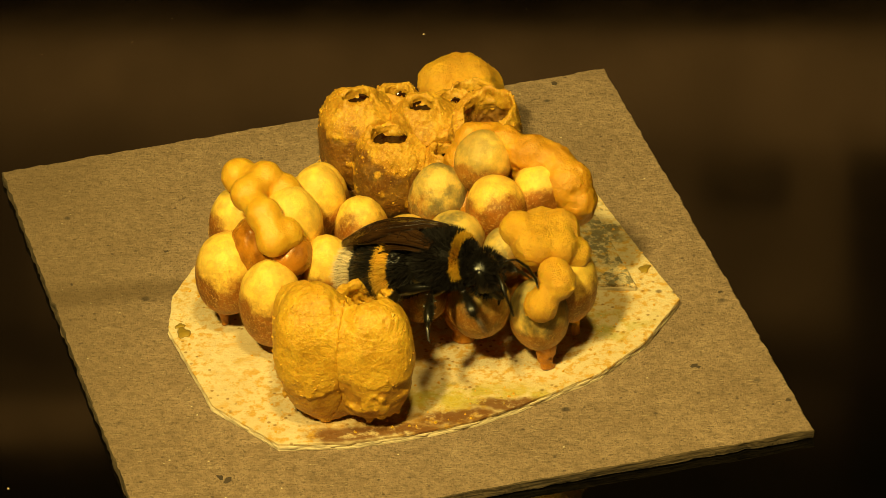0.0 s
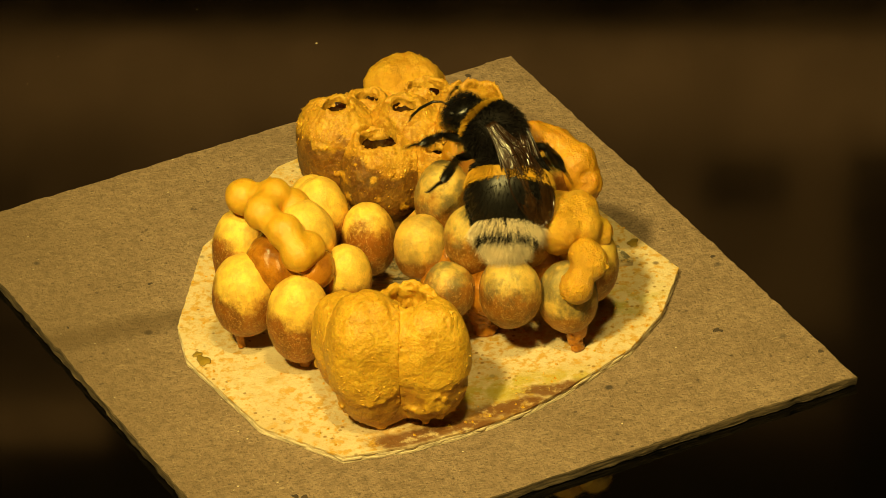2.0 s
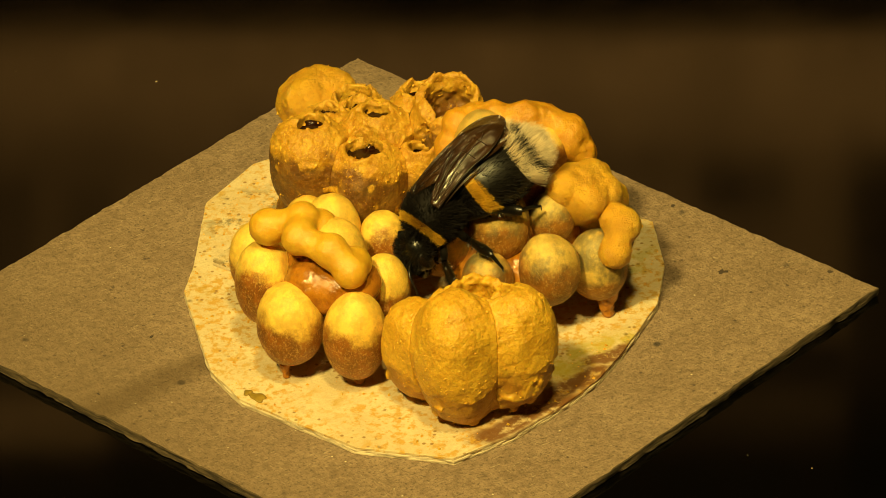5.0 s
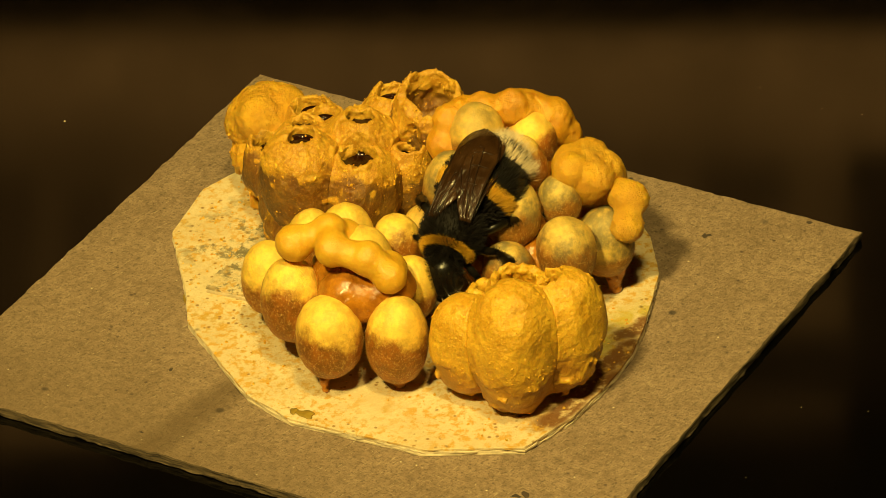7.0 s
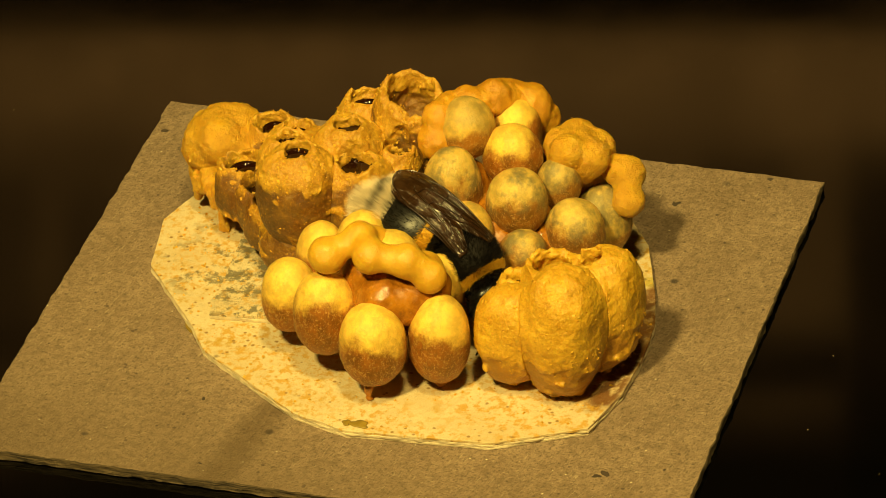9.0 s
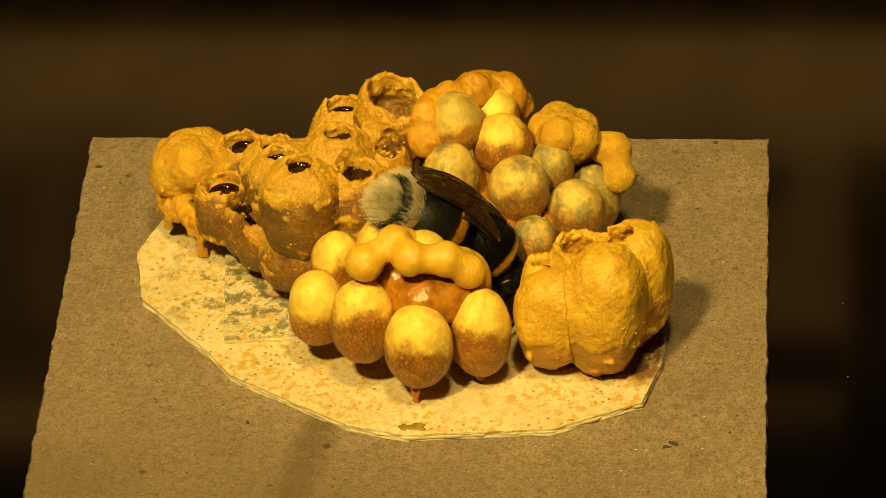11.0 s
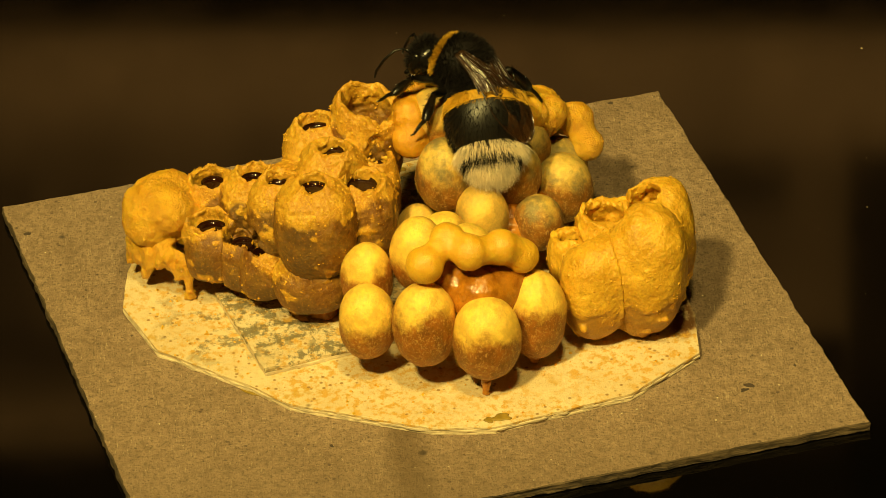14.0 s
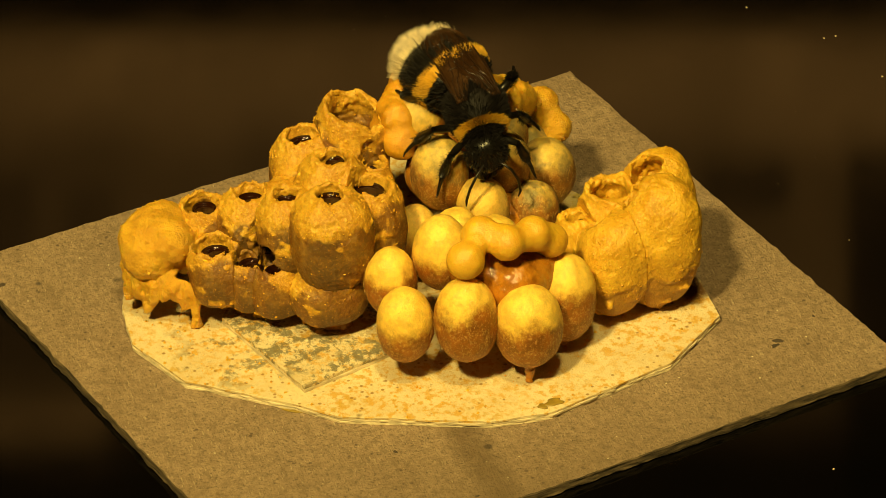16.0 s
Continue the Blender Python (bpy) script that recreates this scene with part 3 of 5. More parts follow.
def dust_specks(count):
    """Fine dust on the black glass."""
    pick = random.Random(5)
    verts, faces = [], []
    for _ in range(count):
        r, w = 40 + 60 * math.sqrt(pick.random()), pick.uniform(0, 2 * math.pi)
        x, y, z, s = r * math.cos(w), r * math.sin(w), -1.15, pick.choice((0.05, 0.06, 0.08, 0.16))
        b = len(verts)
        verts += [((x + s * math.cos(k * 1.57 + w)) * MM, (y + s * math.sin(k * 1.57 + w)) * MM, z * MM) for k in range(4)]
        verts.append((x * MM, y * MM, (z + s) * MM))
        faces += [[b + k, b + (k + 1) % 4, b + 4] for k in range(4)] + [[b + 3, b + 2, b + 1, b]]
    return tagged(new("dust", mesh_of("dust", verts, faces, M["dust"], False)), "pale dust specks scattered on the black glass", "dust", "", "stuff")


dust = dust_specks(60)


def glue_spot(x, y, z, r, stretch, turn, seed):
    """A flat dried drop of greenish glue."""
    n = 28
    verts, faces = [], []
    for scale, h in ((1.0, 0.0), (0.85, 0.09), (0.5, 0.13)):
        for i in range(n):
            w = 2 * math.pi * i / n
            k = r * scale * (1 + 0.18 * math.sin(3 * w + seed) + 0.1 * math.sin(5 * w + 2 * seed))
            px, py = k * stretch * math.cos(w), k * math.sin(w)
            verts.append(((px * math.cos(turn) - py * math.sin(turn)) * MM, (px * math.sin(turn) + py * math.cos(turn)) * MM, h * MM))
    for j in range(2):
        faces += [[j * n + i, j * n + (i + 1) % n, (j + 1) * n + (i + 1) % n, (j + 1) * n + i] for i in range(n)]
    faces += [[2 * n + i for i in range(n)], list(range(n))[::-1]]
    return tagged(place(new("glue_spot", mesh_of("glue_spot", verts, faces, M["glue"], True)), (x, y, z)), "dried yellow-green glue drop on the card", "glue", "dried glue drops")


glue = [glue_spot(-27.2, -7.6, 1.003, 0.75, 1.5, 1.8, 1), glue_spot(-27.6, -6.2, 1.003, 0.45, 1.4, 0.4, 4), glue_spot(-18.4, 19.4, 0.005, 0.55, 4.2, -2.22, 2), glue_spot(25.6, 1.8, 1.003, 0.6, 1.6, 1.2, 3)]


SPECKS = [(-21.96, -35.44, 0.45), (5.17, -26.8, 0.3), (-22.79, -34.87, 0.4), (30.01, -17.02, 0.4), (17.05, 45.6, 0.35), (39.97, -24.46, 0.3), (34.03, -2.17, 0.25), (-18.51, -40.91, 0.2), (-29.56, 11.19, 0.2), (30.34, -17.18, 0.3), (-40.37, 4.96, 0.2)]


def board_specks():
    """Dark flecks pressed into the grey cardboard."""
    pick = random.Random(21)
    verts, faces = [], []
    for x, y, r in SPECKS:
        b, n, w = len(verts), 9, pick.uniform(0, 6)
        rim = [r * pick.uniform(0.6, 1.3) for _ in range(n)]
        for k in range(n):
            u, v = rim[k] * math.cos(k * 6.2832 / n) * 1.4, rim[k] * math.sin(k * 6.2832 / n)
            verts.append(((x + u * math.cos(w) - v * math.sin(w)) * MM, (y + u * math.sin(w) + v * math.cos(w)) * MM, 0.004 * MM))
        verts.append((x * MM, y * MM, 0.07 * MM))
        faces += [[b + k, b + (k + 1) % n, b + n] for k in range(n)]
    return tagged(new("board_specks", mesh_of("board_specks", verts, faces, M["speck"], True)), "dark flecks pressed into the grey cardboard", "flecks", "", "stuff")


specks = board_specks()


def crumbs_of_wax(count):
    """Crumbs of wax and pollen strewn over the card."""
    pick = random.Random(11)
    verts, faces = [], []
    while count:
        x, y = pick.uniform(-28, 27), pick.uniform(-29, 32)
        u, v = (x + 9) / 17, (y - 20) / 11
        dense = 0.25 + 0.9 * math.exp(-(u * u + v * v))
        inside = False
        for (ax, ay), (bx, by) in zip(PAPER, PAPER[1:] + PAPER[:1]):
            if (ay > y) != (by > y) and x < (bx - ax) * (y - ay) / (by - ay) + ax:
                inside = not inside
        if not inside or pick.random() > dense or (x > -19 and y < 19 and (x + 17) * 0.3 + y > -3 and x < 21 and y > -5):
            continue
        count -= 1
        s, w, z = pick.choice((0.07, 0.1, 0.13, 0.2)), pick.uniform(0, 6), 1.0
        b = len(verts)
        for k in range(6):
            q = s * pick.uniform(0.6, 1.3)
            verts.append(((x + q * math.cos(w + k * 1.05)) * MM, (y + q * math.sin(w + k * 1.05)) * MM, z * MM))
        for k in range(3):
            q = s * pick.uniform(0.3, 0.7)
            verts.append(((x + q * math.cos(w + k * 2.1)) * MM, (y + q * math.sin(w + k * 2.1)) * MM, (z + s * pick.uniform(0.5, 1.1)) * MM))
        faces += [[b + 6, b + 7, b + 8]]
        for k in range(3):
            faces += [[b + 2 * k, b + 2 * k + 1, b + 6 + k], [b + 2 * k + 1, b + (2 * k + 2) % 6, b + 6 + k], [b + 6 + k, b + (2 * k + 2) % 6, b + 6 + (k + 1) % 3]]
    return tagged(new("wax_crumbs", mesh_of("wax_crumbs", verts, faces, M["wax_lump"], False)), "orange crumbs of wax strewn over the cream card", "crumbs", "", "stuff")


crumbs = crumbs_of_wax(460)


# ---- the comb ----
def cocoon(parent, c, r, material, seed, tilt=(0, 0), label=""):
    """One silk cocoon: a slightly lopsided egg with a wrinkled skin."""
    nu, nv = 56, 40
    u = np.linspace(0, 2 * math.pi, nu, endpoint=False)
    v = np.linspace(0.02, math.pi - 0.02, nv)
    V, U = np.meshgrid(v, u, indexing="ij")
    d = np.stack([np.sin(V) * np.cos(U), np.sin(V) * np.sin(U), np.cos(V)], -1).reshape(-1, 3)
    flat = 1 + 0.045 * lattice_noise(d, 1.3, seed) + 0.012 * rough_noise(d, 5.0, 3, seed + 5) + 0.005 * lattice_noise(d * [4, 4, 18], 1.0, seed + 9)
    shape = d * np.asarray(r, float) * flat[:, None]
    shape[:, :2] *= (1 + 0.05 * np.clip(-d[:, 2], 0, 1))[:, None]
    shape[:, 0] += shape[:, 2] * tilt[0]
    shape[:, 1] += shape[:, 2] * tilt[1]
    verts = shape + np.asarray(c, float)
    faces = [[j * nu + i, (j + 1) * nu + i, (j + 1) * nu + (i + 1) % nu, j * nu + (i + 1) % nu] for j in range(nv - 1) for i in range(nu)]
    faces += [list(range(nu)), [(nv - 1) * nu + i for i in range(nu)][::-1]]
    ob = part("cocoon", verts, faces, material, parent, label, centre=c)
    # loose threads of silk that cling to the skin
    pick = np.random.default_rng(seed)
    n, steps = 260, 6
    a0, b0 = pick.uniform(0, 2 * math.pi, n), np.arcsin(np.clip(pick.normal(-0.3, 0.35, n), -0.95, 0.95))
    way, ln = pick.uniform(0, 2 * math.pi, n), pick.uniform(0.10, 0.34, n)
    bend = pick.uniform(-1.6, 1.6, n)
    k = np.linspace(-0.5, 0.5, steps)[None, :]
    ang = way[:, None] + bend[:, None] * k
    a, b = a0[:, None] + ln[:, None] * k * np.cos(ang), np.clip(b0[:, None] + ln[:, None] * k * np.sin(ang), -1.5, 1.5)
    dd = np.stack([np.cos(b) * np.cos(a), np.cos(b) * np.sin(a), np.sin(b)], -1).reshape(-1, 3)
    grow = 1 + 0.045 * lattice_noise(dd, 1.3, seed) + 0.012 * rough_noise(dd, 5.0, 3, seed + 5) + 0.005 * lattice_noise(dd * [4, 4, 18], 1.0, seed + 9)
    pt = dd * np.asarray(r, float) * (grow + 0.004 + np.repeat(0.035 * pick.random(n) ** 2, steps))[:, None]
    pt[:, :2] *= (1 + 0.05 * np.clip(-dd[:, 2], 0, 1))[:, None]
    pt = (pt + np.asarray(c, float)).reshape(n, steps, 3)
    out = dd.reshape(n, steps, 3)
    flow = np.gradient(pt, axis=1)
    side = np.cross(out, flow)
    side /= np.linalg.norm(side, axis=-1, keepdims=True) + 1e-9
    fine = 0.008
    ring = np.stack([pt + side * fine, pt - side * fine, pt + out * fine * 1.4], 2).reshape(-1, 3)
    fs = [[(i * steps + j) * 3 + m, (i * steps + j) * 3 + (m + 1) % 3, (i * steps + j + 1) * 3 + (m + 1) % 3, (i * steps + j + 1) * 3 + m] for i in range(n) for j in range(steps - 1) for m in range(3)]
    tagged(part("silk_fuzz", ring, fs, M["thread"], ob, "loose pale silk threads", centre=c), kind="stuff")
    return ob


def wax_lump(name, parent, field, lo, hi, material, seed, label="", h=0.2, rough=0.12, grain=1.1, floor=None, grit=0.0):
    """A lump of wax from a distance field, with a crumbly skin."""
    def f(p):
        v = field(p)
        near = np.abs(v) < 1.0
        v[near] += rough * rough_noise(p[near], grain, 3, seed) + grit * (lattice_noise(p[near], 2.6, seed + 3) + 0.6 * lattice_noise(p[near], 4.4, seed + 4))
        return v if floor is None else np.maximum(v, floor - p[..., 2])
    verts, faces = skin(f, lo, hi, h)
    ob = part(name, verts, faces, material, parent, label)
    if grit:
        strew(ob, (verts, faces), int(len(faces) * 0.05), seed, 0.06, M["crumb"])
    return ob


def grains(parent, spots, normals, seed, size, material):
    """Crumbs of wax that stick to a crust: small uneven eight-sided grains."""
    pick = np.random.default_rng(seed)
    n = len(spots)
    r = size * pick.lognormal(0, 0.5, n)
    star = np.array([(1, 0, 0), (0, 1, 0), (-1, 0, 0), (0, -1, 0), (0, 0, 1), (0, 0, -1)], float)
    t = np.cross(normals, pick.normal(size=(n, 3)))
    t /= np.linalg.norm(t, axis=1, keepdims=True)
    b = np.cross(normals, t)
    axes = np.stack([t * pick.uniform(0.8, 1.7, (n, 1)), b * pick.uniform(0.7, 1.2, (n, 1)), normals * pick.uniform(0.5, 1.0, (n, 1))], 1)
    reach = pick.uniform(0.7, 1.25, (n, 6, 1))
    verts = (spots[:, None] + np.einsum("kc,nci->nki", star, axes) * reach * r[:, None, None]).reshape(-1, 3)
    tri = np.array([(0, 1, 4), (1, 2, 4), (2, 3, 4), (3, 0, 4), (1, 0, 5), (2, 1, 5), (3, 2, 5), (0, 3, 5)])
    faces = (tri[None] + 6 * np.arange(n)[:, None, None]).reshape(-1, 3).tolist()
    return tagged(part("wax_grit", verts, faces, material, parent, "sugar-like crumbs of wax", smooth=False), kind="stuff")


def strew(parent, owner, count, seed, size, material, weight=None):
    """Grains over the faces of a mesh, given in the turntable's space."""
    verts, faces = owner
    v, f = np.asarray(verts, float), np.asarray(faces)
    mid = v[f].mean(1)
    nrm = np.cross(v[f[:, 2]] - v[f[:, 0]], v[f[:, 3]] - v[f[:, 1]])
    nrm /= np.linalg.norm(nrm, axis=1, keepdims=True) + 1e-12
    w = np.ones(len(f)) if weight is None else weight(mid)
    pick = np.random.default_rng(seed)
    k = pick.choice(len(f), size=count, p=w / w.sum())
    return grains(parent, mid[k] + pick.normal(0, 0.06, (count, 3)), nrm[k], seed + 1, size, material)


def beads(balls, k):
    def f(p):
        d = None
        for x, y, z, r in balls:
            e = np.linalg.norm(p - np.array([x, y, z]), axis=-1) - r
            d = e if d is None else blend(d, e, k)
        return d
    return f


def span(balls, pad=0.8):
    b = np.array([s[:4] for s in balls], float)
    return (b[:, :3] - b[:, 3:]).min(0) - pad, (b[:, :3] + b[:, 3:]).max(0) + pad


def lumps(name, parent, balls, k, material, seed, label="", **more):
    lo, hi = span(balls)
    return wax_lump(name, parent, beads(balls, k), lo, hi, material, seed, label, **more)


def foot(parent, x, y, z0, z1, r, material, seed):
    """A short wax strand that ties the comb to the card."""
    def f(p):
        return blend(rod(p, (x, y, z1 + 0.6), (x + 0.15, y, z0), r * 1.7, r * 0.55), rod(p, (x + 0.1, y, z0), (x + 0.5, y + 0.2, z0 - 0.2), r * 0.95, r * 0.8), 0.6)
    return wax_lump("wax_foot", parent, f, (x - r * 2.8, y - r * 2.8, z0), (x + r * 2.8, y + r * 2.8, z1 + r * 2.6), material, seed, h=0.16, rough=0.22, grain=1.6, floor=z0 + 0.02)


# brood cluster with the string of wax beads
brood = thing("cocoon_cluster", (-17, -2, 1.0), "cluster of yellow silk cocoons topped by orange wax beads", "cocoons")
cocoon(brood, (-21.8, -6.5, 8.0), (3.75, 3.75, 5.05), M["silk"], 1)
cocoon(brood, (-16.9, -12.2, 7.7), (3.5, 3.5, 5.4), M["silk"], 2)
cocoon(brood, (-20.5, 0.3, 9.5), (3.5, 3.5, 5.2), M["silk"], 3)
cocoon(brood, (-17.7, 6.6, 8.3), (3.2, 3.2, 4.5), M["silk"], 4)
cocoon(brood, (-11.0, 6.3, 9.7), (3.0, 3.0, 4.4), M["silk"], 5)
cocoon(brood, (-11.3, 0.5, 12.6), (3.2, 3.2, 4.6), M["silk"], 6)
cocoon(brood, (-6.5, -2.5, 10.2), (3.1, 3.1, 4.6), M["silk"], 7)
cocoon(brood, (-10.5, -8.6, 9.7), (2.85, 2.85, 4.0), M["silk"], 8)
cocoon(brood, (-14.4, -4.9, 12.9), (3.5, 3.5, 4.9), M["silk"], 9)
cocoon(brood, (0.8, 0.2, 7.9), (2.6, 2.6, 3.4), M["silk_pale"], 10, label="pale cream cocoon")
lumps("wax_core", brood, [(-18.0, -6.0, 11.2, 3.5), (-16.2, -8.6, 11.2, 2.8), (-15.5, -3.0, 12.2, 3.6), (-14.6, -9.6, 12.2, 2.6), (-16, -5, 8.1, 3.4)], 1.2, M["wax_dark"], 11, "brown sticky wax between the cocoons")
lumps("wax_string", brood, [(-20.0, 0.0, 16.8, 2.15), (-18.6, -1.5, 17.6, 1.5), (-17.1, -2.6, 18.1, 1.95), (-18.2, -3.9, 17.9, 1.6), (-19.0, -5.0, 17.5, 2.05), (-18.2, -6.8, 17.2, 1.6), (-17.3, -8.5, 16.9, 2.05),
                            (-16.8, -9.7, 16.1, 1.65), (-16.3, -10.8, 15.0, 1.95), (-15.0, -9.6, 14.9, 2.0), (-15.2, -3.0, 16.3, 2.2)], 0.55, M["wax"], 12,
      "string of smooth orange wax beads", rough=0.05)
foot(brood, -22.6, -6.2, 1.0, 2.7, 0.38, M["wax_dark"], 13)
foot(brood, -16.4, -11.8, 1.0, 2.6, 0.7, M["wax_dark"], 15)

# brood cluster with the dull cocoons and the orange wax roof
dull = thing("cocoon_cluster", (6, -9, 1.0), "cluster of dull grey-tinged cocoons bound with orange wax", "cocoons")
cocoon(dull, (2.3, -3.2, 14.4), (3.35, 3.35, 4.6), M["silk_grey"], 21)
cocoon(dull, (8.6, -7.5, 16.1), (3.4, 3.4, 3.7), M["silk"], 22)
cocoon(dull, (7.4, -2.3, 18.9), (3.2, 3.2, 3.6), M["silk_pale"], 23)
cocoon(dull, (13.6, -5.0, 16.2), (3.2, 3.2, 3.6), M["silk"], 24)
cocoon(dull, (6.2, -16.7, 9.5), (3.45, 3.45, 4.3), M["silk_grey"], 25)
cocoon(dull, (12.9, -16.7, 7.6), (3.3, 3.3, 4.3), M["silk_grey"], 26)
cocoon(dull, (-1.5, -7.1, 11.0), (3.05, 3.05, 3.9), M["silk_pale"], 27)
cocoon(dull, (0.05, -13.5, 8.9), (2.9, 2.9, 3.4), M["silk_grey"], 28)
cocoon(dull, (9.4, -13.0, 13.4), (2.6, 2.6, 3.1), M["silk_grey"], 29)
cocoon(dull, (3.8, -10.7, 13.4), (3.45, 3.45, 4.0), M["silk_grey"], 30)
lumps("wax_core", dull, [(3, -8, 9.3, 3.6), (8, -9, 10.3, 4.0), (5, -13, 7.8, 3.2), (11, -11, 9.3, 3.4), (0.5, -10.5, 7.3, 3.0), (12, -6.5, 11.8, 3.4), (5, -3, 12.8, 3.2)], 1.5, M["wax_dark"], 31, "brown sticky wax between the cocoons")
lumps("wax_roof", dull, [(16.6, -5.2, 17.4, 2.9), (15.2, -3.4, 18.6, 2.5), (13.0, -2.8, 19.9, 2.3), (11.4, -2.2, 19.9, 1.7), (10.0, -1.0, 20.5, 2.0), (8.2, 0.4, 20.2, 1.9), (6.2, 0.6, 20.1, 1.9), (17.2, -4.4, 14.4, 2.9), (15.8, -2.6, 15.6, 2.4), (5.2, 0.4, 17.6, 2.2), (17.8, -6.6, 15.6, 1.9), (12.2, -1.6, 17.4, 2.2), (8.8, 1.0, 17.6, 2.0)],
      0.8, M["wax_deep"], 32, "lumpy orange wax draped over the cocoons", rough=0.16)
lumps("wax_lump", dull, [(13.1, -13.2, 14.9, 3.4), (10.9, -13.4, 16.7, 2.1), (12.6, -15.4, 15.7, 2.3), (15.4, -12.2, 15.7, 2.4), (15.2, -14.8, 15.3, 2.2), (16.8, -13.8, 13.5, 2.1), (13.4, -11.2, 15.7, 2.1)], 0.55, M["wax_lump"], 33, "grainy orange wax lump", rough=0.12, grit=0.06)
lumps("wax_lump", dull, [(14.9, -18.9, 13.2, 2.1), (14.6, -17.6, 13.6, 1.8), (13.0, -20.0, 10.9, 1.9), (13.6, -19.4, 12.0, 1.5)], 0.5, M["wax_lump"], 34, "grainy orange wax lump", rough=0.10, grit=0.05)
cocoon(dull, (16.1, -13.6, 9.6), (3.5, 3.5, 5.0), M["silk"], 35)
foot(dull, 13.4, -17.6, 1.0, 3.4, 0.75, M["wax_dark"], 36)
foot(dull, 17.0, -11.0, 1.0, 5.0, 0.5, M["wax_lump"], 37)
foot(dull, 4.5, -11.0, 1.0, 5.0, 1.6, M["wax_dark"], 38)


